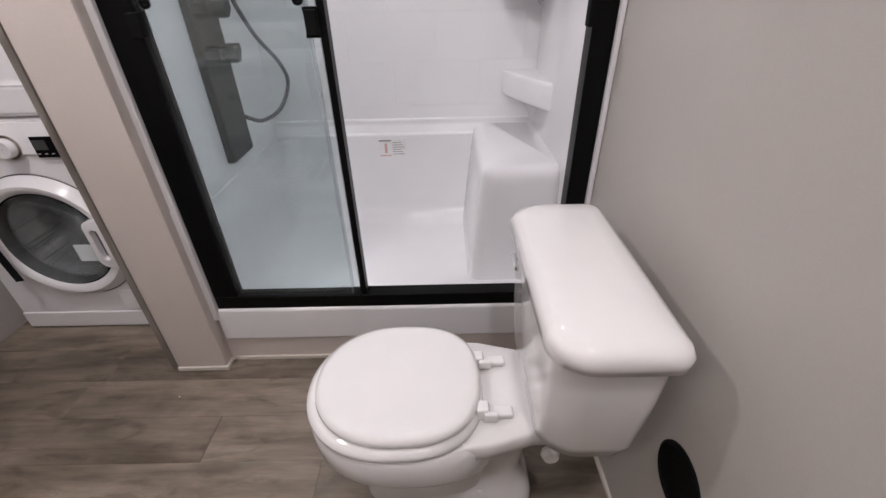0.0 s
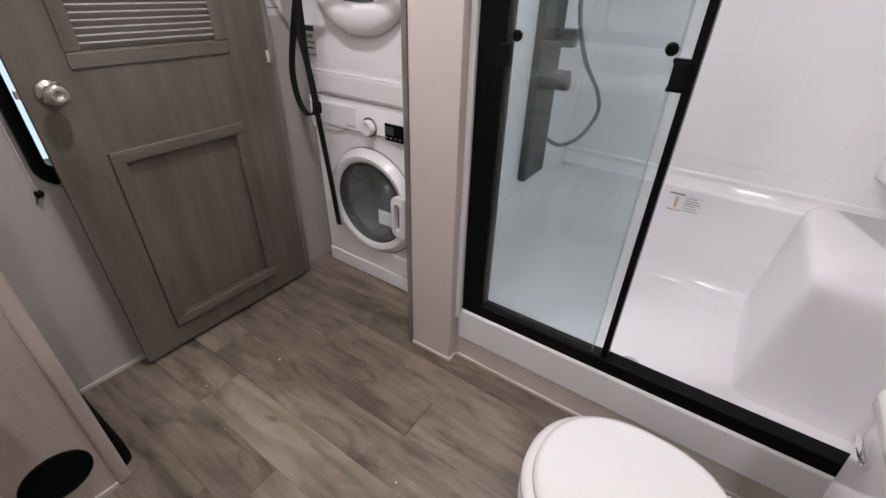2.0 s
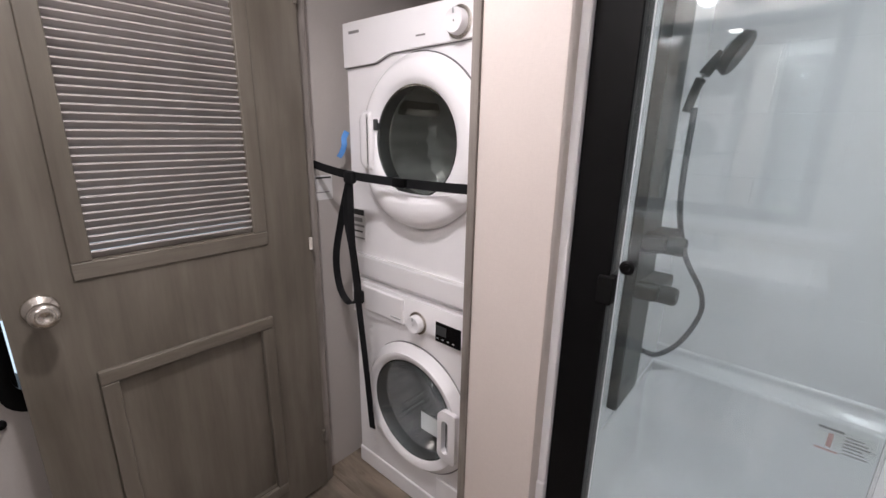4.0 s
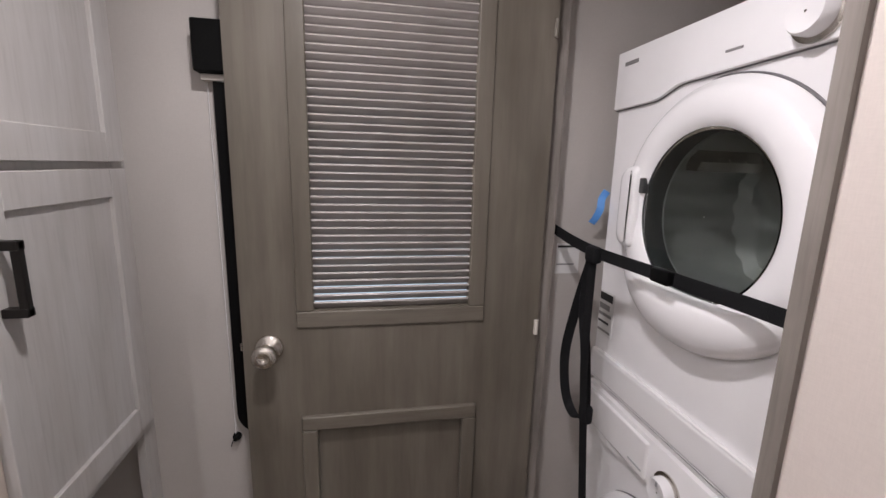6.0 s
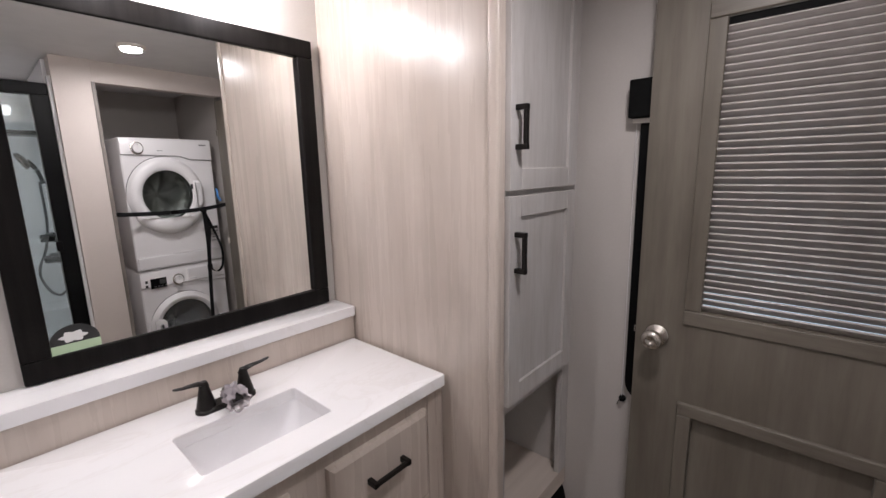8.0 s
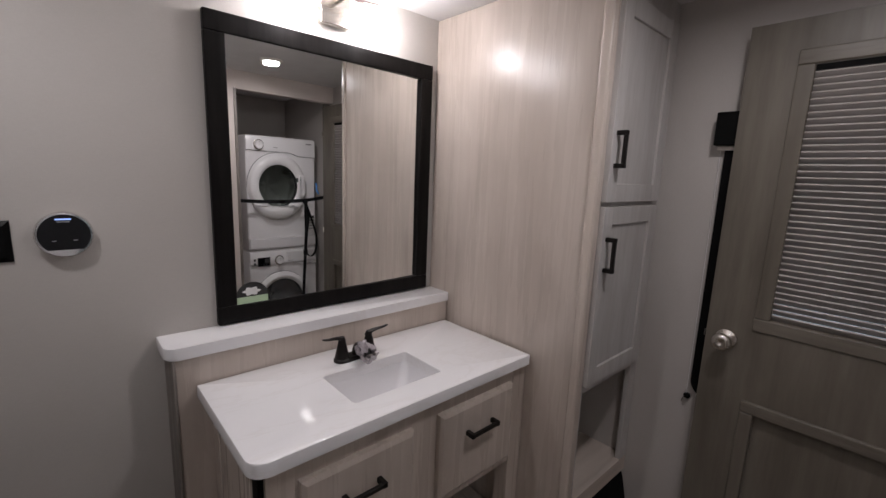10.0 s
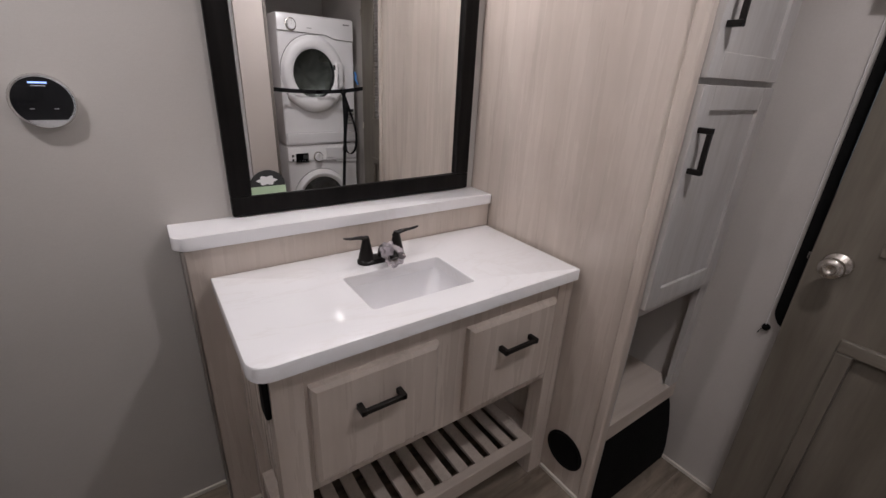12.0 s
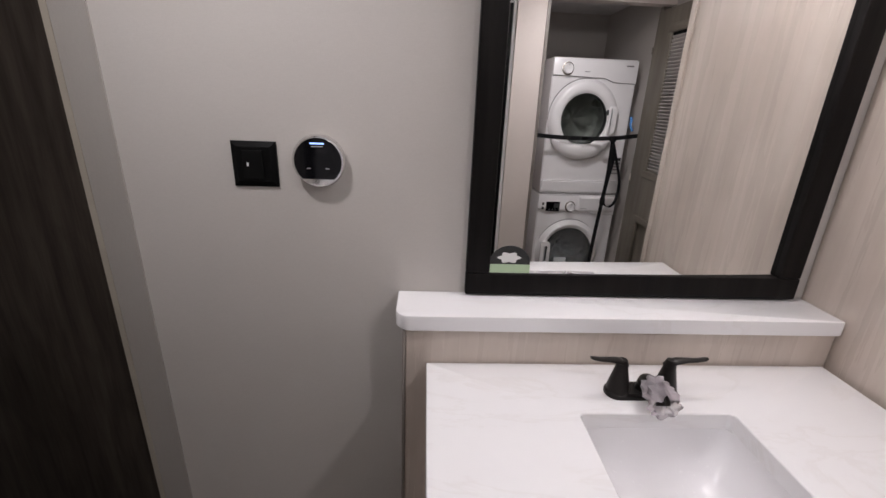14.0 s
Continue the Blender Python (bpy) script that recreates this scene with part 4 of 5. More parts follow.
add_ribbon(bm, curve_pts([(-1.588, 1.398, 1.372), (-1.593, 1.388, 1.35), (-1.589, 1.384, 1.325), (-1.597, 1.378, 1.3), (-1.606, 1.372, 1.284)], 4), (0.5, 1, 0.2), 0.019, 0.0015)
part("strip", bm, M_BLUE, tape)

strap = thing("ratchet_strap", (-1.3, 1.34, 1.23), "black webbing strap tied across the dryer with hanging loose ends", "strap")
bm = bmesh.new()
add_ribbon(bm, curve_pts([(WX + 0.004, 1.275, 1.268), (-1.53, 1.278, 1.252), (-1.42, 1.29, 1.24), (-1.265, 1.322, 1.232), (-1.05, 1.325, 1.235), (-0.865, 1.29, 1.248)], 8), (0, 0.1, 1), 0.026, 0.002)
part("webbing", bm, M_WEB, strap)
bm = bmesh.new()
add_box(bm, -1.27, -1.22, 1.31, 1.328, 1.218, 1.246, 0.004)
part("buckle", bm, M_BLACK, strap)
bm = bmesh.new()
add_box(bm, -1.455, -1.412, 1.272, 1.298, 1.215, 1.255, 0.009)
part("knot", bm, M_WEB, strap)
bm = bmesh.new()
add_ribbon(bm, curve_pts([(-1.435, 1.285, 1.23), (-1.485, 1.285, 1.1), (-1.535, 1.29, 0.95), (-1.532, 1.3, 0.83), (-1.49, 1.31, 0.785), (-1.447, 1.31, 0.83), (-1.452, 1.3, 0.98), (-1.462, 1.29, 1.1), (-1.44, 1.285, 1.22)], 8), (0.4, 1, 0), 0.024, 0.002)
part("loop", bm, M_WEB, strap)
bm = bmesh.new()
add_ribbon(bm, curve_pts([(-1.435, 1.285, 1.225), (-1.44, 1.29, 1.0), (-1.432, 1.3, 0.8), (-1.422, 1.315, 0.55), (-1.42, 1.33, 0.33), (-1.419, 1.333, 0.288)], 8), (1, 0.2, 0), 0.026, 0.002)
part("tail", bm, M_WEB, strap)
bm = bmesh.new()
add_box(bm, -1.458, -1.422, 1.295, 1.322, 0.8, 0.85, 0.01, 3)
part("knot", bm, M_WEB, strap)

# ---- vanity ----
CT = 0.862
top = thing("countertop", (-0.7, -0.2, CT), "white quartz-look vanity countertop with rounded front corner and undermount sink cutout", "countertop")
C0, C1, CB, CF = -1.172, -0.214, -0.405, 0.054
S0, S1, SB, SFR = -0.832, -0.517, -0.236, -0.042
bm = bmesh.new()
outline = rounded(C0, C1, CB, CF, (0.002, 0.002, 0.045, 0.006), 6)
hole = rounded(S0, S1, SB, SFR, (0.012,) * 4, 6)


def plate_with_hole(bm, outline, hole, z0, z1, ease):
    def inset(ring_, d, z):
        cx_ = sum(p[0] for p in ring_) / len(ring_)
        cy_ = sum(p[1] for p in ring_) / len(ring_)
        return [(x - d * (1 if x > cx_ else -1), y - d * (1 if y > cy_ else -1), z) for x, y in ring_]
    o = [[bm.verts.new(p) for p in inset(outline, d, z)] for d, z in ((0, z0), (0, z1 - ease), (ease * 0.3, z1 - ease * 0.3), (ease, z1))]
    h = [[bm.verts.new(p) for p in inset(hole, d, z)] for d, z in ((-0.002, z1), (0, z1 - 0.002), (0, z0))]
    for rows_ in (o, h):
        for a, b in zip(rows_, rows_[1:]):
            for i in range(len(a)):
                j = (i + 1) % len(a)
                bm.faces.new((a[i], a[j], b[j], b[i]))
    for ring_o, ring_h in ((o[-1], h[0]), (o[0], h[-1])):
        edges = []
        for ring_ in (ring_o, ring_h):
            for i in range(len(ring_)):
                edges.append(bm.edges.get((ring_[i], ring_[(i + 1) % len(ring_)])))
        bmesh.ops.triangle_fill(bm, use_beauty=True, use_dissolve=False, edges=edges)


plate_with_hole(bm, outline, hole, CT - 0.036, CT, 0.004)
part("slab", bm, M_QUARTZ, top, "", 30)
sink = thing("sink_basin", (-0.67, -0.13, 0.74), "white rectangular undermount sink basin sunk in the countertop", "sink")
bm = bmesh.new()
rings = []
for z, i, r in ((CT - 0.0365, -0.012, 0.02), (CT - 0.037, -0.001, 0.02), (CT - 0.06, 0.004, 0.03), (CT - 0.12, 0.03, 0.045), (CT - 0.135, 0.05, 0.045), (CT - 0.14, 0.08, 0.03)):
    rings.append([(x, y, z) for x, y in rounded(S0 + i, S1 - i, SB + i * 0.8, SFR - i * 0.8, (r,) * 4, 6)])
rows = add_loft(bm, rings, True, False)
bm.faces.new(rows[-1])
part("bowl", bm, M_BASIN, sink, "", 60)
bm = bmesh.new()
add_lathe(bm, [(0.022, 0.0), (0.022, 0.003), (0.014, 0.004), (0.002, 0.002)], Matrix.Translation((-0.67, -0.14, CT - 0.141)), 20, False)
part("drain", bm, M_NICKEL, sink)

ledge = thing("back_ledge", (-0.68, -0.47, 0), "pale oak false wall behind the vanity carrying a white shelf", "ledge")
slab("panel", ledge, M_PALE, -1.182, -0.165, SY + 0.001, -0.408, 0.0, 0.948, 0.003)
bm = bmesh.new()
add_prism(bm, rounded(-1.184, -0.142, SY + 0.001, -0.398, (0.002, 0.002, 0.035, 0.005), 6), 0.948, 0.984, 0.003)
part("shelf", bm, M_QUARTZ, ledge, "white quartz-look shelf board", 30)
slab("edge_strip", ledge, M_GREYTRIM, -0.166, -0.158, SY + 0.001, -0.404, 0.0, 0.946, 0.002, "grey corner strip")
slab("foot_trim", ledge, M_TRIM, -0.3, -0.16, -0.408, -0.4, 0.0, 0.014, 0.002, "cream quarter-round")

van = thing("vanity_cabinet", (-0.7, -0.17, 0), "pale oak vanity cabinet with two drawers and an open slatted shelf", "vanity")
VF = 0.03
slab("leg", van, M_PALE, -0.318, -0.25, VF - 0.06, VF, 0.0, CT - 0.037, 0.003)
slab("leg", van, M_PALE, -1.182, -1.115, VF - 0.06, VF, 0.0, CT - 0.037, 0.003)
slab("leg", van, M_PALE, -0.318, -0.25, -0.406, -0.35, 0.0, CT - 0.037, 0.003)
slab("leg", van, M_PALE, -1.182, -1.115, -0.406, -0.35, 0.0, CT - 0.037, 0.003)
slab("side_panel", van, M_PALE, -0.27, -0.252, -0.35, VF - 0.06, 0.45, CT - 0.037, 0.002)
slab("side_panel", van, M_PALE, -1.18, -1.16, -0.35, VF - 0.06, 0.45, CT - 0.037, 0.002)
slab("face_frame", van, M_PALE, -1.115, -0.318, VF - 0.02, VF - 0.004, 0.45, CT - 0.037, 0.002)
slab("carcass_floor", van, M_PALEX, -1.16, -0.27, -0.405, VF - 0.02, 0.45, 0.465, 0.001)
slab("bracket", van, M_BLACKMATT, -0.252, -0.238, VF - 0.055, VF - 0.008, 0.705, CT - 0.037, 0.006, "black corner bracket")
slab("side_rail", van, M_PALE, -0.312, -0.256, -0.35, VF - 0.06, 0.11, 0.165, 0.002)
slab("side_rail", van, M_PALE, -1.176, -1.12, -0.35, VF - 0.06, 0.11, 0.165, 0.002)
slab("front_rail", van, M_PALEX, -1.115, -0.318, VF - 0.035, VF - 0.002, 0.105, 0.172, 0.004)
slab("back_rail", van, M_PALEX, -1.115, -0.318, -0.4, -0.37, 0.105, 0.165, 0.003)
# added board; its dark colour stands for the shade under the drawers
slab("shade_panel", van, M_JOINT, -1.115, -0.318, -0.405, -0.401, 0.17, 0.45, 0, "added dark board standing for shade at the back of the shelf")
n_slat = 12
for k in range(n_slat):
    x = -0.345 - k * (1.095 - 0.345) / (n_slat - 1)
    slab("slat", van, M_PALE, x - 0.02, x + 0.02, -0.37, VF - 0.034, 0.156, 0.17, 0.002)


def drawer(x0, x1, z0, z1):
    bm = bmesh.new()
    rings = [[(x, y, z) for x, z in ((x0 + i, z0 + i), (x1 - i, z0 + i), (x1 - i, z1 - i), (x0 + i, z1 - i))] for y, i in ((VF - 0.004, 0.0), (VF + 0.004, 0.0), (VF + 0.011, 0.002), (VF + 0.017, 0.011), (VF + 0.018, 0.013))]
    add_loft(bm, rings)
    d = part("drawer_front", bm, M_PALE, van, "", 20)
    return d


def add_pull_h(bm, xa, xb, y, z):
    add_box(bm, xa, xb, y + 0.022, y + 0.034, z - 0.006, z + 0.006, 0.002)
    for x in (xa, xb - 0.014):
        add_box(bm, x, x + 0.014, y, y + 0.034, z - 0.008, z + 0.008, 0.002)


d = drawer(-0.66, -0.326, 0.484, 0.768)
bm = bmesh.new()
add_pull_h(bm, -0.545, -0.427, VF + 0.017, 0.677)
part("pull", bm, M_BRONZE, d, "dark bronze bar pull", flat=True)
d = drawer(-1.1, -0.757, 0.484, 0.772)
bm = bmesh.new()
add_pull_h(bm, -0.994, -0.864, VF + 0.017, 0.677)
part("pull", bm, M_BRONZE, d, "dark bronze bar pull", flat=True)

tap = thing("faucet", (-0.67, -0.3, CT), "oil-rubbed bronze two-handle faucet with plastic-wrapped spout", "faucet")
bm = bmesh.new()
add_loft(bm, [[(x, y, z) for x, y in rounded(-0.748 + i, -0.592 - i, -0.325 + i, -0.275 - i, (0.024 - i,) * 4, 6)] for z, i in ((CT, 0.0), (CT + 0.008, 0.0), (CT + 0.013, 0.004))])
part("base", bm, M_BRONZE, tap)
for s in (-1, 1):
    x = -0.67 + s * 0.051
    bm = bmesh.new()
    add_lathe(bm, [(0.0235, 0.0), (0.023, 0.008), (0.0195, 0.024), (0.0155, 0.042), (0.0125, 0.056), (0.0115, 0.066), (0.0085, 0.073)], Matrix.Translation((x, -0.3, CT + 0.01)), 24)
    part("handle_body", bm, M_BRONZE, tap, "", 60)
    bm = bmesh.new()
    rings = []
    for u, up, wide, thick in ((-0.012, 0.07, 0.007, 0.003), (-0.004, 0.0755, 0.0115, 0.006), (0.012, 0.081, 0.011, 0.006), (0.03, 0.084, 0.0085, 0.0045), (0.05, 0.0855, 0.0075, 0.0035), (0.066, 0.089, 0.007, 0.0028), (0.072, 0.091, 0.004, 0.0018)):
        rings.append([(x + s * u, -0.3 + 0.09 * u + wide * math.cos(a), CT + up + thick * math.sin(a)) for a in [2 * math.pi * q / 12 for q in range(12)]])
    add_loft(bm, rings)
    part("lever", bm, M_BRONZE, tap, "", 60)
bm = bmesh.new()
add_tube(bm, curve_pts([(-0.67, -0.3, CT + 0.012), (-0.67, -0.29, CT + 0.04), (-0.67, -0.262, CT + 0.05), (-0.67, -0.228, CT + 0.044), (-0.67, -0.218, CT + 0.034)], 6), 0.0135, 14)
part("spout", bm, M_BRONZE, tap, "", 60)
# clear film bunched round the spout: a pleated sleeve with a flared, crumpled mouth
bm = bmesh.new()
rings = []
for k in range(13):
    u = k / 12
    y_, z_ = -0.27 + 0.064 * u, CT + 0.047 - 0.01 * u * u
    rr = 0.0205 + 0.004 * math.sin(3.1 * u * math.pi) ** 2 + 0.006 * u
    ring_ = []
    for q in range(36):
        a = 2 * math.pi * q / 36
        f = rr * (1 + 0.16 * math.sin(7 * a + 5 * u) + 0.3 * noise.noise(Vector((3 * math.cos(a), 3 * math.sin(a), 5 * u))))
        ring_.append((-0.67 + f * math.cos(a), y_, max(z_ + f * math.sin(a) * 0.9, CT + 0.004)))
    rings.append(ring_)
add_loft(bm, rings, True, False)
part("wrap", bm, M_PLASTIC, tap, "crumpled clear plastic wrap", 25)

# ---- mirror, lamp and wall controls ----
mir = thing("vanity_mirror", (-0.725, SY, 1.45), "large rectangular mirror in a black-brown frame above the ledge", "mirror")
MX0, MX1, MZ0, MZ1, MW = -1.147, -0.306, 0.988, 1.915, 0.057
slab("frame_rail", mir, M_FRAME, MX0, MX1, SY, SY + 0.024, MZ0, MZ0 + MW, 0.004)
slab("frame_rail", mir, M_FRAME, MX0, MX1, SY, SY + 0.024, MZ1 - MW, MZ1, 0.004)
slab("frame_stile", mir, M_FRAME, MX0, MX0 + MW, SY, SY + 0.0235, MZ0 + MW, MZ1 - MW, 0.004)
slab("frame_stile", mir, M_FRAME, MX1 - MW, MX1, SY, SY + 0.0235, MZ0 + MW, MZ1 - MW, 0.004)
def bowed(x):
    """Depth of the thin mirror sheet, which bows out of its frame towards one side."""
    return SY + 0.0185 - (x + 0.45) ** 2 / 36


bm = bmesh.new()
cols = [MX0 + MW - 0.005 + (MX1 - MX0 - 2 * MW + 0.01) * q / 48 for q in range(49)]
rows_ = [[(x, bowed(x) - d_, z) for x in cols] for z, d_ in ((MZ0 + MW - 0.005, 0.003), (MZ0 + MW - 0.005, 0.0), (MZ1 - MW + 0.005, 0.0), (MZ1 - MW + 0.005, 0.003))]
add_loft(bm, rows_, False, False)
part("mirror_glass", bm, M_MIRROR, mir, "", 30)
dec = thing("mirror_sticker", (-0.41, SY + 0.011, 1.08), "round black and green maker's sticker on the mirror corner", "sticker")
bm = bmesh.new()
add_lathe(bm, [(0.045, 0), (0.045, 0.0006)], Matrix.Translation((-0.41, SY + 0.0188, 1.07)) @ Matrix.Rotation(radians(-90), 4, "X") @ Matrix.Diagonal((1.1, 1, 1, 1)), 32)
part("disc", bm, M_INK, dec)
slab("band", dec, M_GREEN, -0.46, -0.362, SY + 0.0196, SY + 0.0202, 1.046, 1.068, 0)
bm = bmesh.new()
badge = []
for q in range(24):
    rr = 0.021 + (0.004 if q % 4 == 0 else -0.004 if q % 4 == 2 else 0.0)
    badge.append((-0.408 + rr * 1.2 * math.cos(2 * math.pi * q / 24), 1.085 + rr * 0.62 * math.sin(2 * math.pi * q / 24)))
add_loft(bm, [[(x, SY + d_, z) for x, z in badge] for d_ in (0.0196, 0.0202)])
part("emblem", bm, M_PAPER, dec, "white emblem")

lampv = thing("vanity_light", (-0.71, SY, 2.0), "glowing two-globe nickel wall lamp above the mirror", "wall lamp")
slab("back_plate", lampv, M_NICKEL, -0.765, -0.655, SY, SY + 0.03, 1.96, 2.06, 0.004)
bm = bmesh.new()
add_tube(bm, [(-0.85, SY + 0.1, 2.035), (-0.57, SY + 0.1, 2.035)], 0.008, 12)
add_tube(bm, [(-0.71, SY + 0.02, 2.035), (-0.71, SY + 0.1, 2.035)], 0.01, 12)
part("bar", bm, M_NICKEL, lampv)
for x in (-0.85, -0.57):
    bm = bmesh.new()
    bmesh.ops.create_uvsphere(bm, u_segments=24, v_segments=14, radius=0.042, matrix=Matrix.Translation((x, SY + 0.1, 1.995)))
    part("globe", bm, M_BULB, lampv, "glowing frosted globe", 80)

# the shower puck has no known fixture; it brightens the surround
for px, py, _ in PUCKS:
    pk = thing("ceiling_light", (px, py, CEIL), "small round white recessed ceiling light, switched on, the shower one added unseen", "ceiling light", "ceiling pucks")
    bm = bmesh.new()
    add_lathe(bm, [(0.068, 0.0), (0.068, -0.006), (0.063, -0.012), (0.052, -0.013), (0.051, -0.008)], Matrix.Translation((px, py, CEIL)), 36, False)
    part("rim", bm, M_TRIM, pk, "", 50)
    bm = bmesh.new()
    add_lathe(bm, [(0.052, -0.009), (0.035, -0.013), (0.002, -0.015)], Matrix.Translation((px, py, CEIL)), 32, False)
    part("lens", bm, M_PUCK, pk)

th = thing("thermostat", (0.045, SY, 1.3), "round black glossy thermostat with silver rim on the wall", "thermostat")
bm = bmesh.new()
cth = Matrix.Translation((0.03, SY, 1.3)) @ Matrix.Rotation(radians(-90), 4, "X")
add_lathe(bm, [(0.05, 0.0), (0.056, 0.006), (0.057, 0.022), (0.054, 0.027), (0.05, 0.0275)], cth, 48)
part("rim", bm, M_CHROME, th, "silver rim", 50)
bm = bmesh.new()
disc = [(0.0505 * math.cos(a), 0.0505 * math.sin(a)) for a in [radians(-48 + 276 * i / 40) for i in range(41)]]
add_loft(bm, [[(0.03 - x, SY + y, 1.3 + z) for x, z in disc] for y in (0.027, 0.0305)])
part("face", bm, M_BLACKGLASS, th, "black glass face")
slab("display", th, M_LCD, 0.015, 0.045, SY + 0.0305, SY + 0.0312, 1.337, 1.3405, 0, "faint blue display text")
for dx_ in (-0.02, 0.02):
    slab("icon", th, M_APPLGREY, 0.026 + dx_, 0.034 + dx_, SY + 0.0305, SY + 0.0312, 1.285, 1.2865, 0)
slab("icon", th, M_APPLGREY, 0.018, 0.042, SY + 0.0305, SY + 0.0312, 1.3315, 1.3335, 0)
sw = thing("wall_switch", (0.175, SY, 1.285), "square black wall switch plate beside the thermostat", "switch")
bm = bmesh.new()
add_loft(bm, [[(x, SY + d, z) for x, z in ((0.125 + i, 1.238 + i), (0.222 - i, 1.238 + i), (0.222 - i, 1.337 - i), (0.125 + i, 1.337 - i))] for d, i in ((0.0, 0.0), (0.005, 0.0), (0.011, 0.012))])
part("plate", bm, M_BLACK, sw, "", 20)
slab("rocker", sw, M_BLACKMATT, 0.152, 0.197, SY + 0.011, SY + 0.016, 1.255, 1.318, 0.002)
slab("indicator", sw, M_PAPER, 0.183, 0.187, SY + 0.016, SY + 0.0168, 1.284, 1.292, 0)

# ---- linen cabinet ----
PX, CF2 = -1.187, 0.236
lin = thing("linen_cabinet", (-1.4, -0.15, 0), "tall greyed oak linen cabinet with two doors and open niche", "cabinet")
slab("side_panel", lin, M_PALE, PX - 0.016, PX, SY + 0.001, CF2, 0.0, CEIL - 0.002, 0.001, "pale oak side panel")
bm = bmesh.new()
add_box(bm, PX - 0.03, PX + 0.008, CF2 - 0.03, CF2 + 0.004, 0.0, CEIL - 0.002, 0.008, 3)
part("corner_moulding", bm, M_PALE, lin, flat=True)
slab("stile", lin, M_CAB, -1.225, PX - 0.03, CF2 - 0.02, CF2, 0.0, CEIL - 0.002, 0.001)
slab("stile", lin, M_CAB, WX + 0.001, -1.59, CF2 - 0.02, CF2, 0.3, CEIL - 0.002, 0.001)
slab("rail", lin, M_CAB, -1.59, -1.225, CF2 - 0.02, CF2, 1.39, 1.43, 0.001)
slab("rail", lin, M_CAB, -1.59, -1.225, CF2 - 0.02, CF2, 0.77, 0.83, 0.001)
slab("rail", lin, M_CAB, -1.59, -1.225, CF2 - 0.02, CF2, 2.0, CEIL - 0.002, 0.001)
slab("rail", lin, M_PALEX, WX + 0.001, -1.2, CF2 - 0.02, CF2 + 0.001, 0.29, 0.355, 0.002)
slab("niche_floor", lin, M_PALEX, WX + 0.001, -1.204, -0.2, CF2 - 0.02, 0.33, 0.352, 0.001)
slab("niche_back", lin, M_CAB, WX + 0.001, -1.204, -0.215, -0.2, 0.0, 2.09, 0)
slab("niche_top", lin, M_CAB, WX + 0.001, -1.204, -0.2, CF2 - 0.02, 0.77, 0.785, 0)
bm = bmesh.new()
prof = [(CF2 + 0.034, 0.001), (CF2 + 0.033, 0.06), (CF2 + 0.022, 0.16), (CF2 + 0.002, 0.25), (CF2 - 0.012, 0.288), (CF2 - 0.04, 0.288), (CF2 - 0.04, 0.001)]
add_loft(bm, [[(x, max(y - back, CF2 - 0.04), max(z - (back * 0.7 if z > 0.2 else 0), 0.001)) for y, z in prof] for x, back in ((WX + 0.004, 0), (-1.265, 0), (-1.244, 0.005), (-1.232, 0.016), (-1.226, 0.034))])
part("kick_cover", bm, M_BLACKMATT, lin, "curved black plastic kick cover", 50)


def cab_door(z0, z1, pull_z0, pull_z1):
    x0, x1, y, w = -1.607, -1.214, CF2 + 0.001, 0.058
    bm = bmesh.new()
    add_box(bm, x0, x0 + w, y, y + 0.018, z0, z1, 0.002)
    add_box(bm, x1 - w, x1, y, y + 0.018, z0, z1, 0.002)
    add_box(bm, x0 + w, x1 - w, y, y + 0.0175, z0, z0 + w, 0.002)
    add_box(bm, x0 + w, x1 - w, y, y + 0.0175, z1 - w, z1, 0.002)
    d = part("door", bm, M_CAB, lin, flat=True)
    slab("door_panel", d, M_CAB, x0 + w - 0.005, x1 - w + 0.005, y + 0.002, y + 0.009, z0 + w - 0.005, z1 - w + 0.005, 0)
    bm = bmesh.new()
    add_box(bm, -1.248, -1.236, y + 0.04, y + 0.052, pull_z0, pull_z1, 0.002)
    for z in (pull_z0, pull_z1 - 0.014):
        add_box(bm, -1.25, -1.234, y + 0.018, y + 0.052, z, z + 0.014, 0.002)
    part("pull", bm, M_BRONZE, d, "dark bronze bar pull", flat=True)


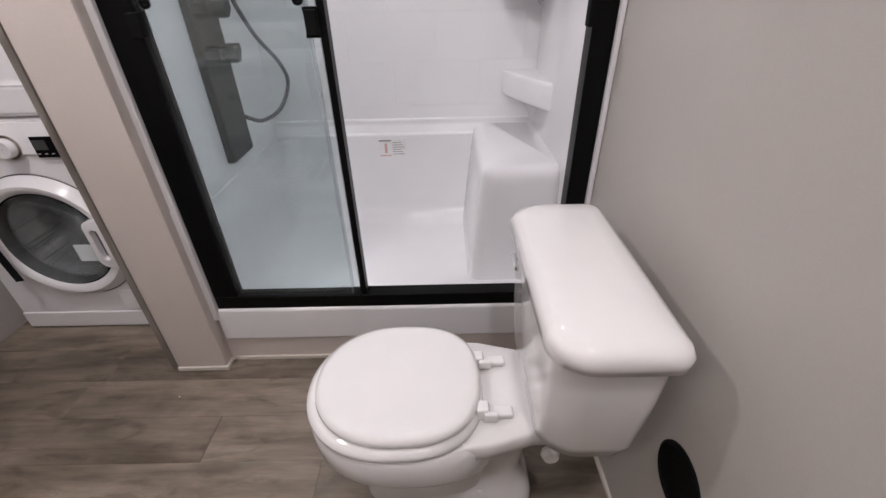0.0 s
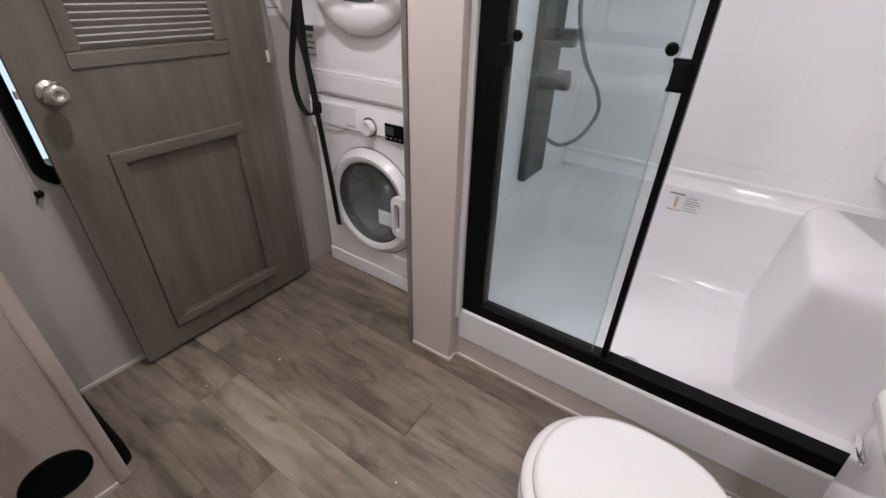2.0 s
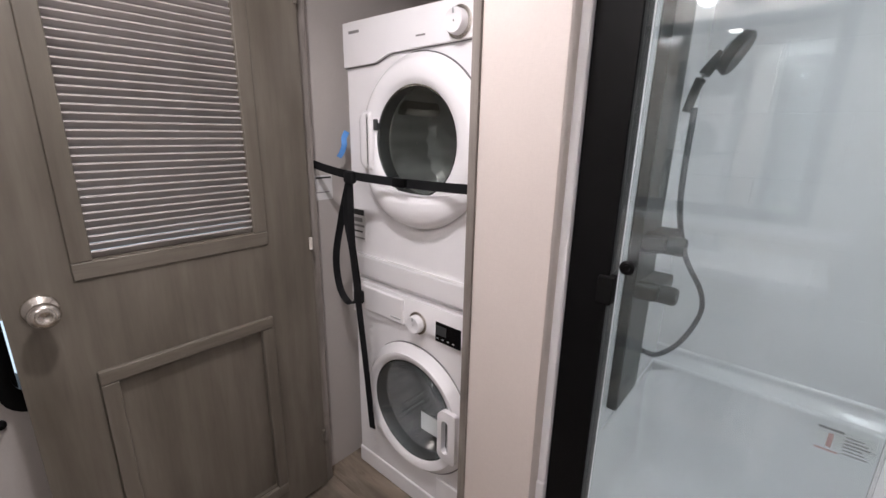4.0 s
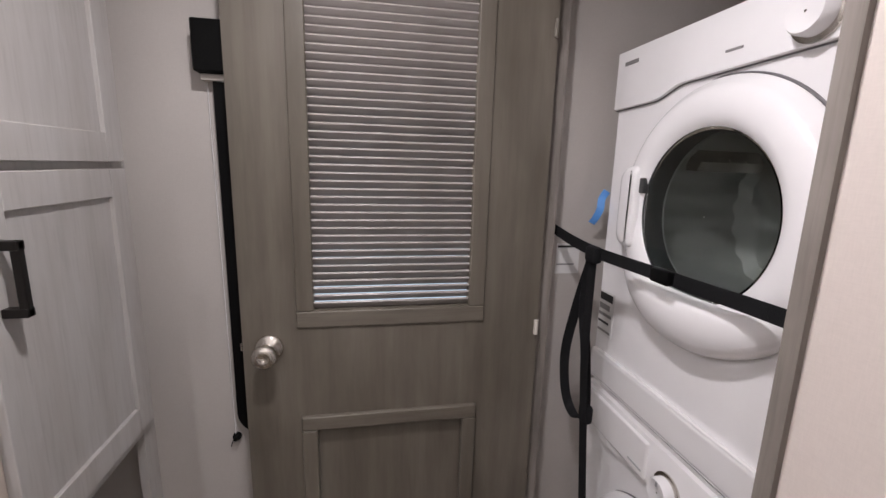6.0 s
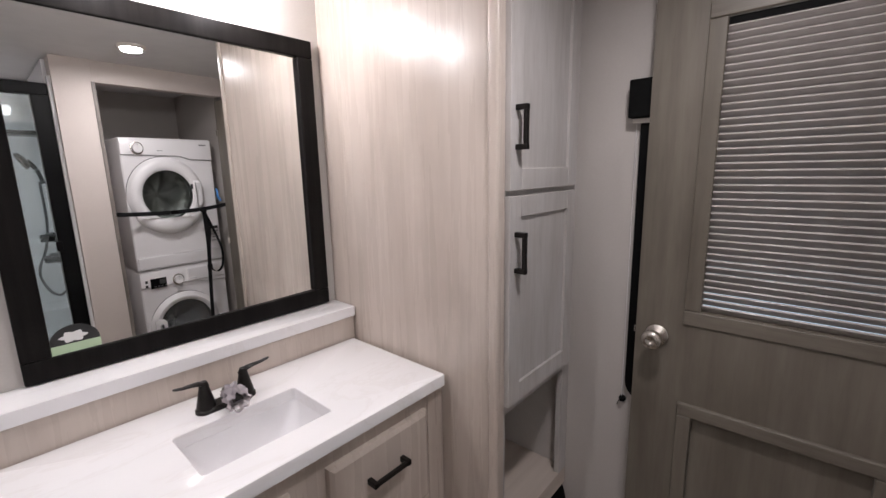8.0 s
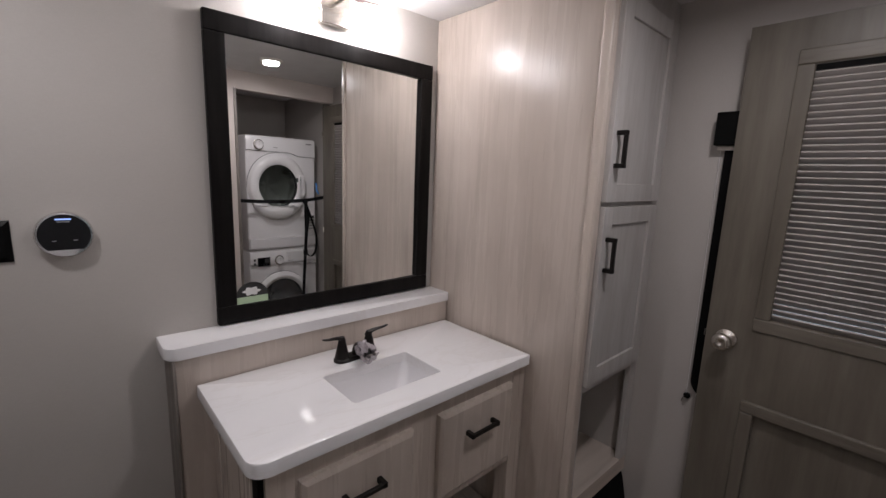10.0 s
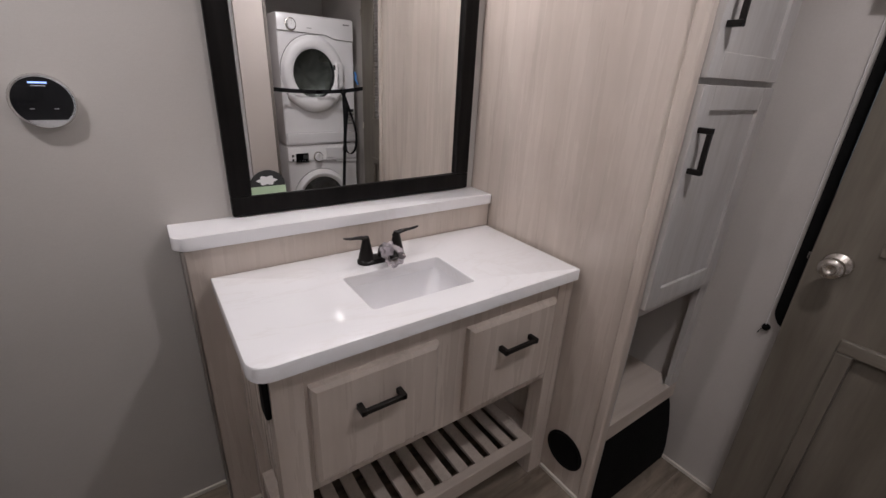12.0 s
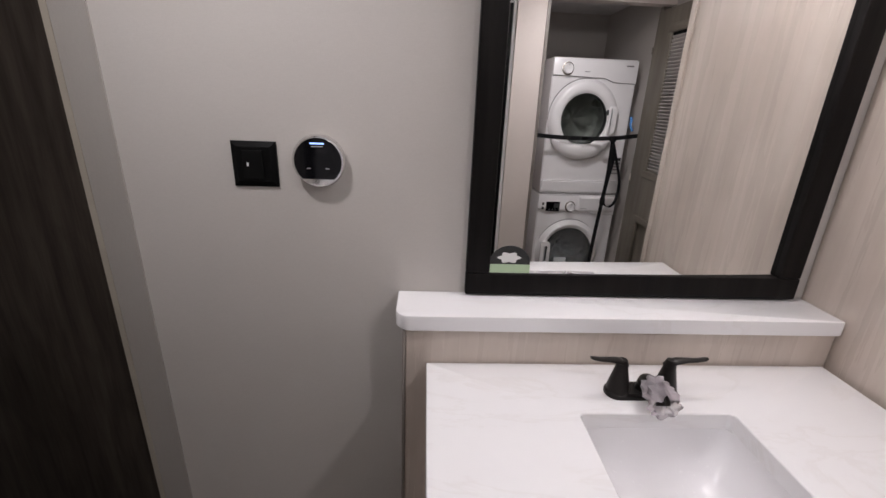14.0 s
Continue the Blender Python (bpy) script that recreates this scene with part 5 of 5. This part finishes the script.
cab_door(1.417, 2.02, 1.522, 1.634)
cab_door(0.803, 1.403, 1.195, 1.308)
oval_vent((PX, 0.117, 0.16), 1, 0.076, 0.072, "round black plastic vent cover low on the cabinet side")
structure("baseboard_cabinet", M_TRIM, [(PX, PX + 0.008, 0.032, CF2 - 0.03, 0, 0.014)], "thin cream quarter-round along the cabinet foot")

# ---- floor, plank by plank ----
floor = structure("floor", M_JOINT, [(WX - 0.1, HALL, SY - 0.1, 2.25, -0.06, -0.002)], "grey-brown wood-look vinyl plank floor")
PW, PL = 0.1545, 1.2
rng = random.Random(4)
JOINTS = {6: -0.855, 7: -1.275, 8: -0.25, 9: -0.61, 11: -1.095}
cache = {}
row = 0
y = 0.497 - 7 * PW
while y < 1.5:
    x = WX - 0.05 - rng.random() * PL
    if row in JOINTS:
        x = JOINTS[row] - PL * math.ceil((JOINTS[row] - WX + 0.02) / PL)
    while x < EX + 0.1:
        a, b = max(x, WX - 0.02), min(x + PL, EX + 0.03)
        if b - a > 0.03:
            key = round(b - a, 2)
            if key not in cache:
                bm = bmesh.new()
                add_box(bm, 0.0003, key - 0.0003, 0.0003, PW - 0.0003, -0.004, 0.0)
                me = bpy.data.meshes.new("plank")
                es = [e for e in bm.edges if all(v.co.z > -0.001 for v in e.verts)]
                bmesh.ops.bevel(bm, geom=es, offset=0.0007, segments=1, affect="EDGES")
                bm.to_mesh(me)
                bm.free()
                me.materials.append(M_FLOOR)
                cache[key] = me
            ob = new("plank", cache[key])
            ob.parent = floor
            ob.matrix_basis = Matrix.Translation((a, y, 0))
        x += PL
    y += PW
    row += 1

# building crumbs left on the planks
rng = random.Random(9)
bm = bmesh.new()
for k in range(15):
    x, y_, r = rng.uniform(-1.45, -0.15), rng.uniform(0.32, 1.1), rng.uniform(0.0012, 0.003)
    bmesh.ops.create_icosphere(bm, subdivisions=1, radius=r, matrix=Matrix.Translation((x, y_, r * 0.5)) @ Matrix.Diagonal((1.4, 1, 0.6, 1)))
bmesh.ops.create_icosphere(bm, subdivisions=1, radius=0.004, matrix=Matrix.Translation((-1.212, 0.78, 0.0016)) @ Matrix.Diagonal((1.4, 1, 0.5, 1)))
tagged(part("crumbs", bm, M_PAPER), "pale sawdust crumbs scattered on the plank floor", "crumbs", "", "stuff")
